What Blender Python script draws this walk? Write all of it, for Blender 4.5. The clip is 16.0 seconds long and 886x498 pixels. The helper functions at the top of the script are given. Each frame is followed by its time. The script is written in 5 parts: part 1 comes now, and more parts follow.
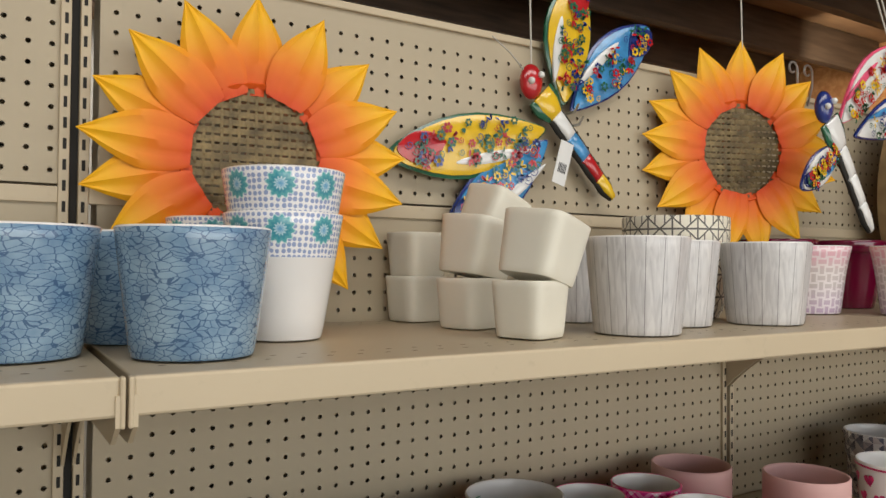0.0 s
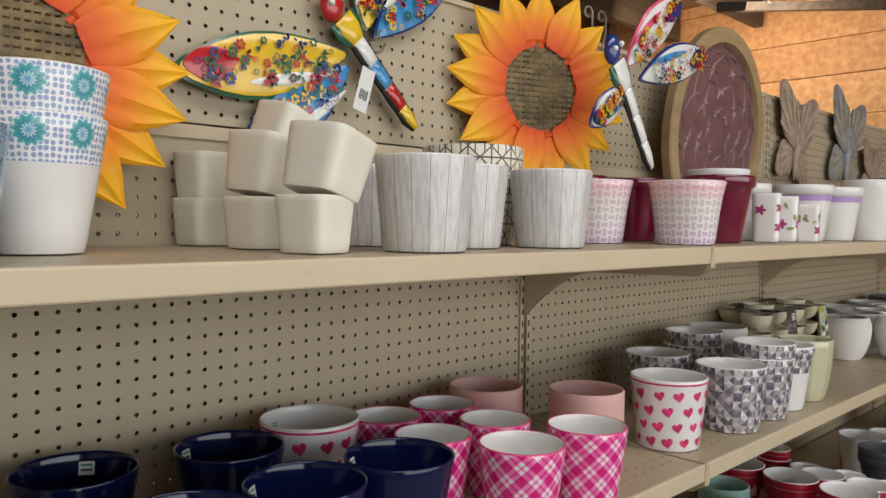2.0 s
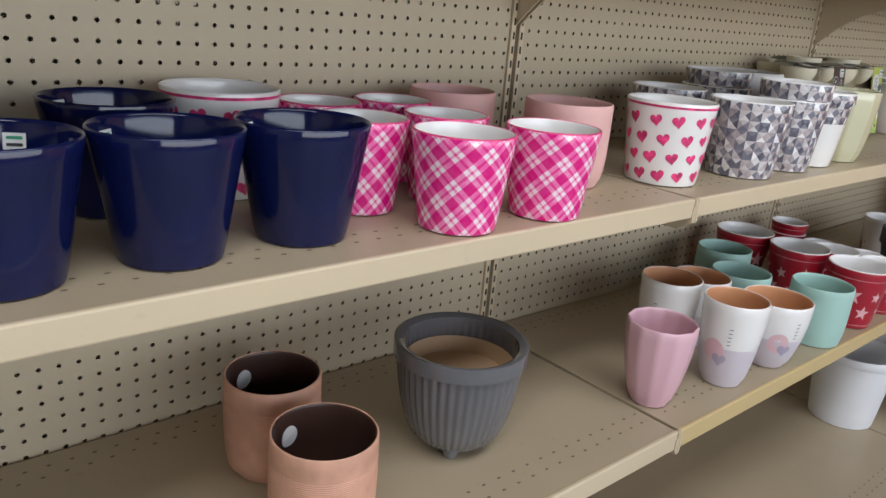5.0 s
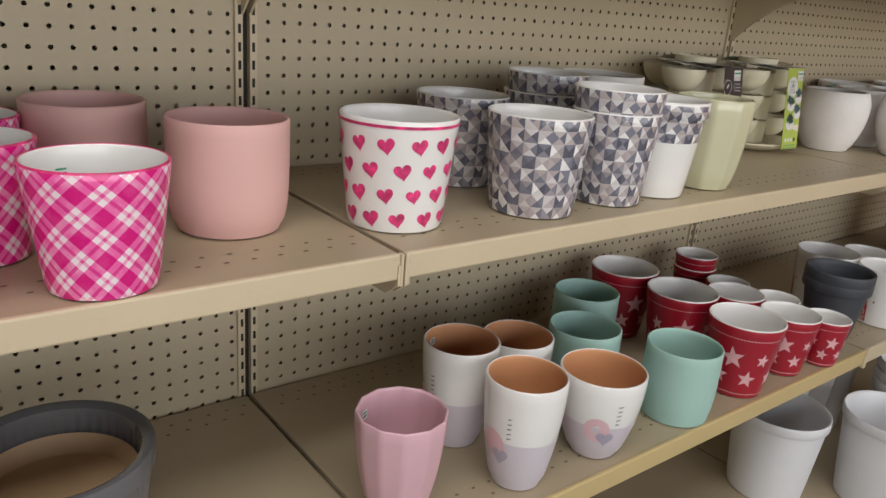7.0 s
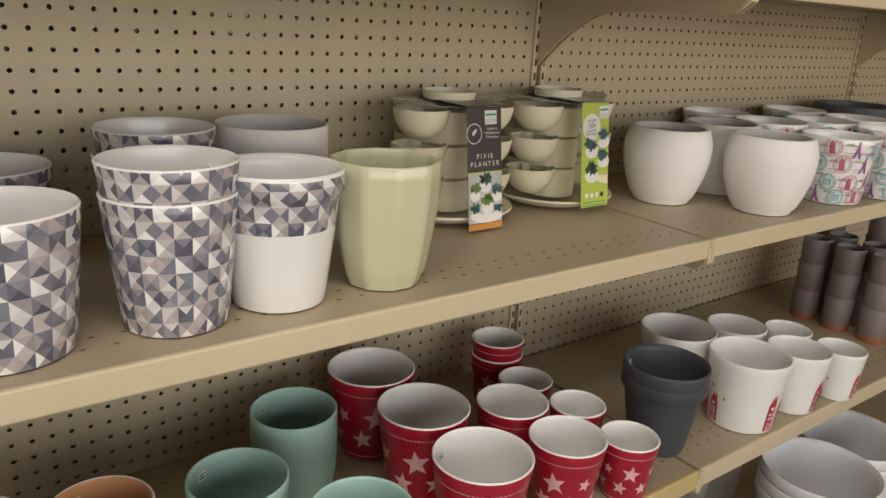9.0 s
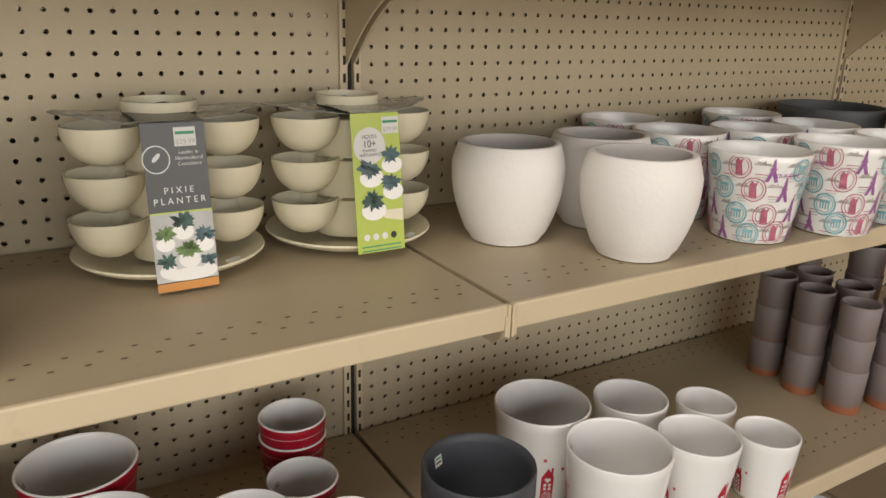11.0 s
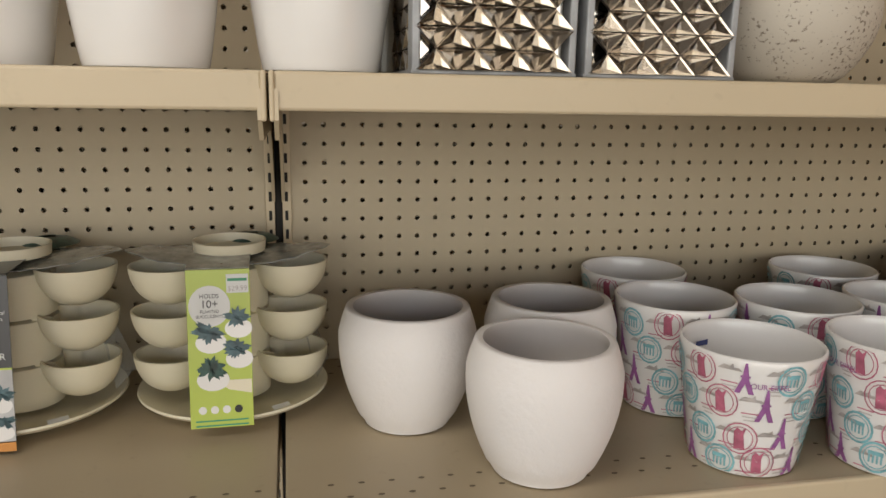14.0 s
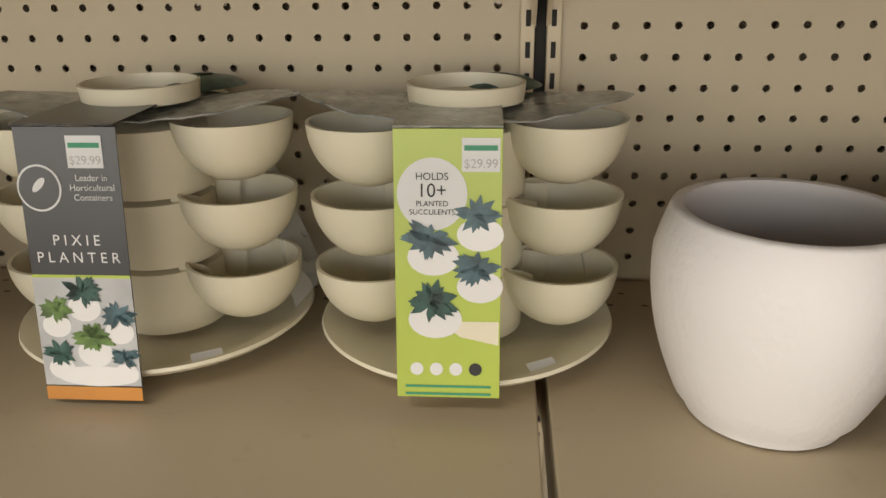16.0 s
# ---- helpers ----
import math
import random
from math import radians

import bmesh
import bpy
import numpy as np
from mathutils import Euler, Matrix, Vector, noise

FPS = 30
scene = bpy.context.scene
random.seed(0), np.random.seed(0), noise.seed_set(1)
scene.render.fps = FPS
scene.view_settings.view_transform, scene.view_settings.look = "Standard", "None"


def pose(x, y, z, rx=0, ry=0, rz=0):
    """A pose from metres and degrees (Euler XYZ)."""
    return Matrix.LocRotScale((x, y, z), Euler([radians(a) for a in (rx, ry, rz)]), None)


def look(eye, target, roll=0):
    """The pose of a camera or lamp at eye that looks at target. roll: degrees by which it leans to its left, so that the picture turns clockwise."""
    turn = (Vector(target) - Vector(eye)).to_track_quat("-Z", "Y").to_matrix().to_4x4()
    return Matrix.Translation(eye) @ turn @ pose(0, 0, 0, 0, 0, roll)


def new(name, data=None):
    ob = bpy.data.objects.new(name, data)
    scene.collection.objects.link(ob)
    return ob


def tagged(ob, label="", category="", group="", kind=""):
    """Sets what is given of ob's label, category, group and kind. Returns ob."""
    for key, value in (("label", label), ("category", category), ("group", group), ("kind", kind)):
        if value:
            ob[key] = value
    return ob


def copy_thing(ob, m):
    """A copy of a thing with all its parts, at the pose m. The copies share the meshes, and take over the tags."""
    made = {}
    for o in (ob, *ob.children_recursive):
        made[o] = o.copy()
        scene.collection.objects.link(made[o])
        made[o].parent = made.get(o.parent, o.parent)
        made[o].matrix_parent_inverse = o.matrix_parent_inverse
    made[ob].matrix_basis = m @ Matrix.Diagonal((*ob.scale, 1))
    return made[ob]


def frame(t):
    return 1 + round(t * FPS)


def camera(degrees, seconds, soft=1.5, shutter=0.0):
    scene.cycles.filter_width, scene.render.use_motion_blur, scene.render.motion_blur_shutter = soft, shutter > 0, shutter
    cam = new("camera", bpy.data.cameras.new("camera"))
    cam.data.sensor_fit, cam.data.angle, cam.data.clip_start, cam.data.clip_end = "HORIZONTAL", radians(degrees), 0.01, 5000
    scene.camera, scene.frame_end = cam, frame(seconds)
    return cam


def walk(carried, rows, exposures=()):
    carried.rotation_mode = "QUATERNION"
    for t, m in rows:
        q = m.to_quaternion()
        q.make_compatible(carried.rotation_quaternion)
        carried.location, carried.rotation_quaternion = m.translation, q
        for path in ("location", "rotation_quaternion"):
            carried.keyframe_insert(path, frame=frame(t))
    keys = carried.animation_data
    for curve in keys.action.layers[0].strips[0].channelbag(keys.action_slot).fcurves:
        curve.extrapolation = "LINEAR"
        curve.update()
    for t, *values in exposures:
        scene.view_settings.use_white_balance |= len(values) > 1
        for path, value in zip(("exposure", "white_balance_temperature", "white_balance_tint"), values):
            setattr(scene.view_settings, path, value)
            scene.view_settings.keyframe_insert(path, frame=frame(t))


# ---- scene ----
cam = camera(61.2, 16.0)
PATH = [
    (0, (-1.298, -1.013, 1.46), (-0.255, 0.693, 1.501), 0.5),
    (0.5, (-1.276, -1.033, 1.459), (-0.074, 0.565, 1.507), 0.2),
    (1, (-1.267, -1.043, 1.459), (0.036, 0.474, 1.498), 0.2),
    (1.5, (-1.261, -1.054, 1.455), (0.113, 0.4, 1.469), 0.3),
    (2, (-1.248, -1.044, 1.415), (0.14, 0.394, 1.341), 0.8),
    (2.2, (-1.235, -1.036, 1.387), (0.14, 0.412, 1.268), 1.0),
    (2.5, (-1.227, -1.029, 1.367), (0.136, 0.42, 1.159), 1.7),
    (3, (-1.201, -1.016, 1.313), (0.126, 0.446, 0.992), 2.6),
    (3.2, (-1.194, -1.015, 1.298), (0.12, 0.448, 0.932), 3.6),
    (5.3, (-0.943, -1.014, 1.247), (0.319, 0.401, 0.611), 4.9),
    (5.5, (-0.876, -0.995, 1.263), (0.392, 0.415, 0.628), 4.7),
    (6, (-0.745, -0.986, 1.246), (0.531, 0.417, 0.611), 4.4),
    (6.5, (-0.544, -1.038, 1.258), (0.714, 0.386, 0.633), 4.5),
    (7, (-0.447, -1.059, 1.26), (0.739, 0.421, 0.624), 4.7),
    (7.5, (-0.35, -1.062, 1.244), (0.834, 0.415, 0.599), 3.8),
    (8, (-0.16, -1.029, 1.274), (1.058, 0.436, 0.665), 3.4),
    (8.5, (0.012, -1.019, 1.275), (1.214, 0.464, 0.678), 3.4),
    (9, (0.219, -1.064, 1.304), (1.368, 0.457, 0.698), 3.3),
    (9.5, (0.35, -1.067, 1.296), (1.492, 0.468, 0.711), 3.2),
    (9.7, (0.402, -1.055, 1.292), (1.542, 0.486, 0.718), 3.1),
    (11.8, (0.967, -1.02, 1.296), (1.851, 0.666, 0.684), 1.7),
    (12, (1.013, -1.002, 1.297), (1.881, 0.704, 0.717), 1.8),
    (12.5, (1.107, -0.98, 1.348), (1.899, 0.791, 0.863), 1.4),
    (13, (1.206, -1.019, 1.382), (1.909, 0.818, 1.022), 1.8),
    (13.5, (1.231, -1.04, 1.387), (1.795, 0.847, 1.042), 1.9),
    (14, (1.234, -1.014, 1.366), (1.633, 0.9, 0.945), 1.1),
    (14.5, (1.23, -0.921, 1.324), (1.474, 0.993, 0.799), 0.7),
    (15, (1.223, -0.777, 1.289), (1.322, 1.122, 0.669), 0.2),
    (15.5, (1.202, -0.676, 1.273), (1.17, 1.197, 0.572), -0.2),
    (16, (1.19, -0.648, 1.267), (1.037, 1.21, 0.544), -0.7),
]
EXPOSURES = [(0, -0.28, 6500, 10), (2, -0.28, 6300, 10), (3.2, -0.1, 5800, 10), (5.5, 0.12, 5900, 10), (6, 0.02, 6050, 10), (7.5, -0.14, 6500, 10), (9.5, -0.08, 7000, 10), (12, 0.2, 6800, 10), (12.5, 0.1, 6767, 10), (13.2, -0.16, 6720, 10), (13.5, -0.18, 6700, 10), (14.5, 0.02, 6780, 10), (16, 0.14, 6900, 10)]
walk(cam, [(t, look(eye, target, roll)) for t, eye, target, roll in PATH], EXPOSURES)

# ---- light ----
world = bpy.data.worlds.new("world")
scene.world = world
world.use_nodes = True
wn = world.node_tree
sky = wn.nodes.new("ShaderNodeTexSky")
sky.sky_type = "NISHITA"
sky.sun_disc = False
sky.sun_elevation, sky.sun_rotation = radians(48), radians(200)
wn.links.new(sky.outputs[0], wn.nodes["Background"].inputs[0])
wn.nodes["Background"].inputs[1].default_value = 0.12


def area_lamp(name, m, sx, sy, watts, color):
    la = bpy.data.lights.new(name, "AREA")
    la.shape, la.size, la.size_y, la.energy, la.color = "RECTANGLE", sx, sy, watts, color
    ob = new(name, la)
    ob.matrix_world = m
    return ob


# daylight through the open shop front behind the camera, and through the roof lights
area_lamp("daylight_front", look((0.3, -4.05, 1.55), (0.3, 0, 1.35)), 6.4, 1.55, 92, (1.0, 0.965, 0.91))
area_lamp("daylight_roof", look((-0.85, -1.55, 2.95), (-0.85, -1.5, 0)), 3.6, 0.8, 50, (1.0, 0.95, 0.86))
area_lamp("daylight_back_aisle", look((0.6, 3.35, 2.95), (0.6, 3.3, 0)), 5.0, 1.0, 75, (1.0, 0.93, 0.82))
# added fill with no opening behind it, warms the timber of the east wall
area_lamp("daylight_side", look((3.0, 1.0, 2.62), (4.2, 1.1, 2.5)), 1.2, 0.5, 19, (1.0, 0.86, 0.66))

# ---- materials ----


class G:
    """A short way to write sums of node sockets."""

    def __init__(self, nt, s):
        self.nt, self.s = nt, s

    def do(self, op, b=0.0, c=0.0):
        n = self.nt.nodes.new("ShaderNodeMath")
        n.operation = op
        for i, v in enumerate((self, b, c)):
            if isinstance(v, G):
                self.nt.links.new(v.s, n.inputs[i])
            else:
                n.inputs[i].default_value = v
        return G(self.nt, n.outputs[0])

    def __add__(self, o): return self.do("ADD", o)
    def __sub__(self, o): return self.do("SUBTRACT", o)
    def __mul__(self, o): return self.do("MULTIPLY", o)
    def fr(self): return self.do("FRACT")
    def fl(self): return self.do("FLOOR")
    def lt(self, o): return self.do("LESS_THAN", o)
    def gt(self, o): return self.do("GREATER_THAN", o)
    def ab(self): return self.do("ABSOLUTE")


def base(name, rough=0.5, metal=0.0, coat=0.0):
    m = bpy.data.materials.new(name)
    m.use_nodes = True
    nt = m.node_tree
    b = nt.nodes["Principled BSDF"]
    b.inputs["Roughness"].default_value = rough
    b.inputs["Metallic"].default_value = metal
    b.inputs["Coat Weight"].default_value = coat
    b.inputs["Coat Roughness"].default_value = 0.12
    return m, nt, b


def objco(nt):
    return nt.nodes.new("ShaderNodeTexCoord").outputs["Object"]


def noise_tex(nt, co, scale, detail=4.0, stretch=None):
    if stretch:
        mp = nt.nodes.new("ShaderNodeMapping")
        mp.inputs["Scale"].default_value = stretch
        nt.links.new(co, mp.inputs[0])
        co = mp.outputs[0]
    n = nt.nodes.new("ShaderNodeTexNoise")
    n.inputs["Scale"].default_value, n.inputs["Detail"].default_value = scale, detail
    nt.links.new(co, n.inputs["Vector"])
    return n.outputs[0]


def ramp(nt, fac, stops, hard=False):
    r = nt.nodes.new("ShaderNodeValToRGB")
    if hard:
        r.color_ramp.interpolation = "CONSTANT"
    e = r.color_ramp.elements
    while len(e) < len(stops):
        e.new(0.5)
    for el, (p, c) in zip(e, stops):
        el.position, el.color = p, (*c, 1)
    nt.links.new(fac.s if isinstance(fac, G) else fac, r.inputs[0])
    return r.outputs[0]


def mixc(nt, fac, a, b):
    n = nt.nodes.new("ShaderNodeMix")
    n.data_type = "RGBA"
    for sock, v in ((n.inputs[0], fac), (n.inputs[6], a), (n.inputs[7], b)):
        if isinstance(v, G):
            nt.links.new(v.s, sock)
        elif isinstance(v, bpy.types.NodeSocket):
            nt.links.new(v, sock)
        elif isinstance(v, tuple):
            sock.default_value = (*v, 1)
        else:
            sock.default_value = v
    return n.outputs[2]


def bump(nt, b, height, strength=0.2, dist=0.001):
    n = nt.nodes.new("ShaderNodeBump")
    n.inputs["Strength"].default_value, n.inputs["Distance"].default_value = strength, dist
    nt.links.new(height, n.inputs["Height"])
    nt.links.new(n.outputs[0], b.inputs["Normal"])


def plain(name, color, rough=0.5, metal=0.0, vary=0.12, scale=9.0, bumpy=0.08, grain=220.0, coat=0.0):
    """One colour with large and small variation and a fine relief."""
    m, nt, b = base(name, rough, metal, coat)
    co = objco(nt)
    big, small = noise_tex(nt, co, scale), noise_tex(nt, co, grain, 2.0)
    dark = tuple(c * (1 - vary) for c in color)
    light = tuple(min(1, c * (1 + vary * 0.6)) for c in color)
    c1 = ramp(nt, big, [(0.3, dark), (0.7, light)])
    c2 = mixc(nt, (G(nt, small) - 0.35) * (vary * 1.2), c1, dark)
    nt.links.new(c2, b.inputs["Base Color"])
    if bumpy:
        bump(nt, b, small, bumpy)
    return m


def cyl(nt, R):
    """Metres round the pot and metres up it, from the object's own axis."""
    s = nt.nodes.new("ShaderNodeSeparateXYZ")
    nt.links.new(objco(nt), s.inputs[0])
    x, y, z = (G(nt, o) for o in s.outputs)
    return y.do("ARCTAN2", x) * R, z


def vec(nt, u, v, w=0.0):
    n = nt.nodes.new("ShaderNodeCombineXYZ")
    for i, q in enumerate((u, v, w)):
        if isinstance(q, G):
            nt.links.new(q.s, n.inputs[i])
        else:
            n.inputs[i].default_value = q
    return n.outputs[0]


def rnd(nt, u, v, w=0.0):
    n = nt.nodes.new("ShaderNodeTexWhiteNoise")
    nt.links.new(vec(nt, u, v, w), n.inputs[0])
    return G(nt, n.outputs[0])


def round_div(R, n):
    return 2 * math.pi * R / n


def m_plaid():
    m, nt, b = base("plaid_print", 0.22, 0, 0.4)
    R = 0.054
    u, v = cyl(nt, R)
    s = round_div(R, 9)
    a, c = (u + v) * (1 / s), (u - v) * (1 / s)
    def bands(q):
        f = (q.fr() - 0.5).ab()
        wide = f.lt(0.24)
        line = ((q + 0.5).fr() - 0.5).ab().lt(0.06)
        return wide, line
    w1, l1 = bands(a)
    w2, l2 = bands(c)
    water = G(nt, noise_tex(nt, objco(nt), 60, 3)) - 0.5
    k = w1 * 0.42 + w2 * 0.42 + l1 * 0.3 + l2 * 0.3 + water * 0.45
    col = ramp(nt, k, [(0.08, (0.86, 0.74, 0.78)), (0.44, (0.82, 0.13, 0.4)), (0.85, (0.66, 0.004, 0.2))])
    nt.links.new(col, b.inputs["Base Color"])
    return m


def m_crackle():
    m, nt, b = base("blue_crackle", 0.24, 0, 0.5)
    u, v = cyl(nt, 0.058)
    vo = nt.nodes.new("ShaderNodeTexVoronoi")
    vo.feature = "DISTANCE_TO_EDGE"
    vo.inputs["Scale"].default_value = 1.0
    wob = G(nt, noise_tex(nt, objco(nt), 45, 3))
    nt.links.new(vec(nt, u * 105 + wob * 1.6, v * 215 + wob * 1.2), vo.inputs["Vector"])
    patch = noise_tex(nt, objco(nt), 34, 3)
    body = ramp(nt, patch, [(0.3, (0.13, 0.24, 0.38)), (0.7, (0.3, 0.44, 0.56))])
    edge = G(nt, vo.outputs["Distance"]).lt(0.045)
    nt.links.new(mixc(nt, edge * 0.8, body, (0.035, 0.09, 0.2)), b.inputs["Base Color"])
    return m


def m_triangles():
    m, nt, b = base("triangle_print", 0.25, 0, 0.4)
    R = 0.063
    u, v = cyl(nt, R)
    s = round_div(R, 24)
    U, V = u * (1 / s), v * (1 / s)
    fu, fv = U.fr(), V.fr()
    t1, t2 = (fu + fv).lt(1.0), fu.lt(fv)
    r = rnd(nt, U.fl(), V.fl(), t1 * 2 + t2)
    alt = ((U.fl() + V.fl()) * 0.5).fr() * 2
    k = r * 0.55 + (t1 * alt + t2 * 0.6 + t1 * t2 * -0.5) * 0.4
    col = ramp(nt, k, [(0.0, (0.08, 0.08, 0.11)), (0.3, (0.2, 0.2, 0.25)), (0.5, (0.42, 0.36, 0.36)), (0.72, (0.62, 0.6, 0.61)), (1.0, (0.86, 0.85, 0.84))])
    nt.links.new(col, b.inputs["Base Color"])
    return m


def m_checker():
    m, nt, b = base("pink_block_print", 0.22, 0, 0.4)
    R = 0.066
    u, v = cyl(nt, R)
    s = round_div(R, 30)
    U, V = u * (1 / s), v * (1 / s)
    par = ((U.fl() + V.fl()) * 0.5).fr() * 2
    fu, fv = (U.fr() - 0.5).ab(), (V.fr() - 0.5).ab()
    wide = par.gt(0.5)
    inside = wide * fu.lt(0.5) * fv.lt(0.27) + (wide * -1 + 1) * fu.lt(0.27) * fv.lt(0.5)
    tone = ramp(nt, v * 8, [(0.05, (0.5, 0.36, 0.54)), (0.42, (0.55, 0.5, 0.49)), (0.6, (0.58, 0.5, 0.5)), (0.78, (0.78, 0.42, 0.5))])
    back = ramp(nt, v * 8, [(0.1, (0.8, 0.74, 0.8)), (0.6, (0.82, 0.77, 0.76)), (0.9, (0.85, 0.68, 0.72))])
    nt.links.new(mixc(nt, inside * 0.8, back, tone), b.inputs["Base Color"])
    return m


def m_greywood():
    m, nt, b = base("grey_plank_print", 0.3, 0, 0.3)
    R = 0.058
    u, v = cyl(nt, R)
    s = round_div(R, 17)
    U = u * (1 / s)
    r = rnd(nt, U.fl(), 3.0)
    n = nt.nodes.new("ShaderNodeTexNoise")
    n.inputs["Scale"].default_value, n.inputs["Detail"].default_value = 1.0, 5
    n.inputs["Distortion"].default_value = 1.2
    nt.links.new(vec(nt, u * 150, v * 20, r * 20), n.inputs["Vector"])
    tone = ramp(nt, G(nt, n.outputs[0]) + (r - 0.5) * 0.18, [(0.2, (0.4, 0.39, 0.39)), (0.45, (0.57, 0.56, 0.56)), (0.7, (0.7, 0.69, 0.68))])
    gap = (U.fr() - 0.5).ab().gt(0.482)
    nt.links.new(mixc(nt, gap * 0.8, tone, (0.09, 0.085, 0.085)), b.inputs["Base Color"])
    return m


def m_rosette():
    m, nt, b = base("blue_rosette_print", 0.2, 0, 0.5)
    R = 0.063
    u, v = cyl(nt, R)
    s = round_div(R, 8)
    U = u * (1 / s)
    x, y = U.fr() - 0.5, ((v + 0.004) * (1 / 0.047)).fr() - 0.5
    d = (x * x + y * y).do("SQRT")
    ang = y.do("ARCTAN2", x)
    pet = (ang * 12).do("SINE") * 0.03
    dd = d + pet
    col = ramp(nt, dd, [(0.0, (0.16, 0.4, 0.62)), (0.06, (0.45, 0.66, 0.74)), (0.12, (0.06, 0.3, 0.38)), (0.2, (0.1, 0.38, 0.42)), (0.27, (0.5, 0.7, 0.72)), (0.3, (0.85, 0.85, 0.86))], True)
    vo = nt.nodes.new("ShaderNodeTexVoronoi")
    vo.inputs["Scale"].default_value = 1.0
    vo.inputs["Randomness"].default_value = 0.25
    nt.links.new(vec(nt, u * 165, v * 165), vo.inputs["Vector"])
    blue = G(nt, vo.outputs["Distance"]).lt(0.4) * dd.gt(0.3)
    nt.links.new(mixc(nt, blue * 0.75, col, (0.12, 0.22, 0.5)), b.inputs["Base Color"])
    return m


def m_geo():
    m, nt, b = base("black_line_print", 0.4)
    R = 0.09
    u, v = cyl(nt, R)
    s = round_div(R, 14)
    U, V = u * (1 / s), v * (1 / 0.034)
    fu, fv = U.fr() - 0.5, V.fr() - 0.5
    ln = (fu - fv).ab().lt(0.045) + (fu + fv).ab().lt(0.045) + fu.ab().lt(0.035) + fv.ab().gt(0.46)
    ln = ln + ((fu.ab() - 0.3).ab().lt(0.03)) * fv.ab().lt(0.34)
    nt.links.new(mixc(nt, ln.do("MINIMUM", 1.0) * 0.9, (0.78, 0.74, 0.62), (0.035, 0.03, 0.03)), b.inputs["Base Color"])
    return m


def m_wood(name, c1, c2, sc=(1, 9, 9), rough=0.6):
    m, nt, b = base(name, rough)
    co = objco(nt)
    g = noise_tex(nt, co, 3.0, 6, sc)
    oi = nt.nodes.new("ShaderNodeObjectInfo")
    k = G(nt, g) + (G(nt, oi.outputs["Random"]) - 0.5) * 0.22
    nt.links.new(ramp(nt, k, [(0.28, c1), (0.72, c2)]), b.inputs["Base Color"])
    bump(nt, b, g, 0.25, 0.002)
    return m


def m_enamel(name, c, scuff=0.25, rough=0.42):
    """Painted steel or board with scuffs and faint dirt."""
    m, nt, b = base(name, rough)
    co = objco(nt)
    big, fine = noise_tex(nt, co, 2.6, 5), noise_tex(nt, co, 55, 4)
    col = ramp(nt, big, [(0.3, tuple(q * 0.9 for q in c)), (0.7, c)])
    dirt = (G(nt, fine) - 0.63) * 3.0
    dirt = dirt.do("MAXIMUM", 0.0) * scuff
    nt.links.new(mixc(nt, dirt, col, (0.12, 0.09, 0.06)), b.inputs["Base Color"])
    bump(nt, b, fine, 0.05, 0.0006)
    return m


def m_orange_petal():
    m, nt, b = base("painted_petal", 0.55)
    s = nt.nodes.new("ShaderNodeSeparateXYZ")
    nt.links.new(objco(nt), s.inputs[0])
    x, z = G(nt, s.outputs[0]), G(nt, s.outputs[2])
    r = (x * x + z * z).do("SQRT") * 4.76
    n = G(nt, noise_tex(nt, objco(nt), 24, 3)) - 0.5
    nt.links.new(ramp(nt, r + n * 0.16, [(0.42, (0.7, 0.07, 0.002)), (0.62, (0.82, 0.2, 0.002)), (0.86, (0.88, 0.46, 0.006))]), b.inputs["Base Color"])
    return m


def m_weave():
    m, nt, b = base("woven_bronze", 0.45, 0.35)
    s = nt.nodes.new("ShaderNodeSeparateXYZ")
    nt.links.new(objco(nt), s.inputs[0])
    n = noise_tex(nt, objco(nt), 40, 3)
    nt.links.new(ramp(nt, n, [(0.3, (0.07, 0.05, 0.022)), (0.7, (0.24, 0.17, 0.07))]), b.inputs["Base Color"])
    return m


def m_cylinder_glaze():
    m, nt, b = base("mauve_glaze_over_clay", 0.45)
    u, v = cyl(nt, 0.034)
    n = G(nt, noise_tex(nt, objco(nt), 60, 3)) - 0.5
    nt.links.new(ramp(nt, v + n * 0.006, [(0.010, (0.3, 0.1, 0.045)), (0.0145, (0.17, 0.13, 0.12)), (0.06, (0.25, 0.21, 0.21))]), b.inputs["Base Color"])
    return m


def m_speckle():
    m, nt, b = base("speckled_stoneware", 0.65)
    co = objco(nt)
    f, g = noise_tex(nt, co, 330, 2), noise_tex(nt, co, 22, 4)
    sp = ((G(nt, f) + (G(nt, g) - 0.5) * 0.5) - 0.6).do("MAXIMUM", 0.0) * 7
    nt.links.new(mixc(nt, sp.do("MINIMUM", 0.85), (0.55, 0.5, 0.42), (0.14, 0.1, 0.07)), b.inputs["Base Color"])
    bump(nt, b, f, 0.3)
    return m


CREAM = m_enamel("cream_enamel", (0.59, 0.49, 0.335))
# the cream again, scuffed more and darkened to take in shade on the decks
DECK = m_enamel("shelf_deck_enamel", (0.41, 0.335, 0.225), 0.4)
LIP2 = m_enamel("yellowed_lip_enamel", (0.55, 0.42, 0.2))
PEG = m_enamel("pegboard_paint", (0.485, 0.41, 0.285), 0.12, 0.5)
# brown of the pegboard hole walls, also the painted shade of the shelf slots
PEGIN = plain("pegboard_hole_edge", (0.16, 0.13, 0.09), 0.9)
# near-black: dragonfly bodies, and the painted shade of slots, gaps and cut holes
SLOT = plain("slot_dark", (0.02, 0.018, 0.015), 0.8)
STEEL = plain("worn_steel", (0.5, 0.48, 0.44), 0.35, 0.8)
WHITE = plain("white_glaze", (0.8, 0.785, 0.765), 0.2, vary=0.04, bumpy=0, coat=0.4)
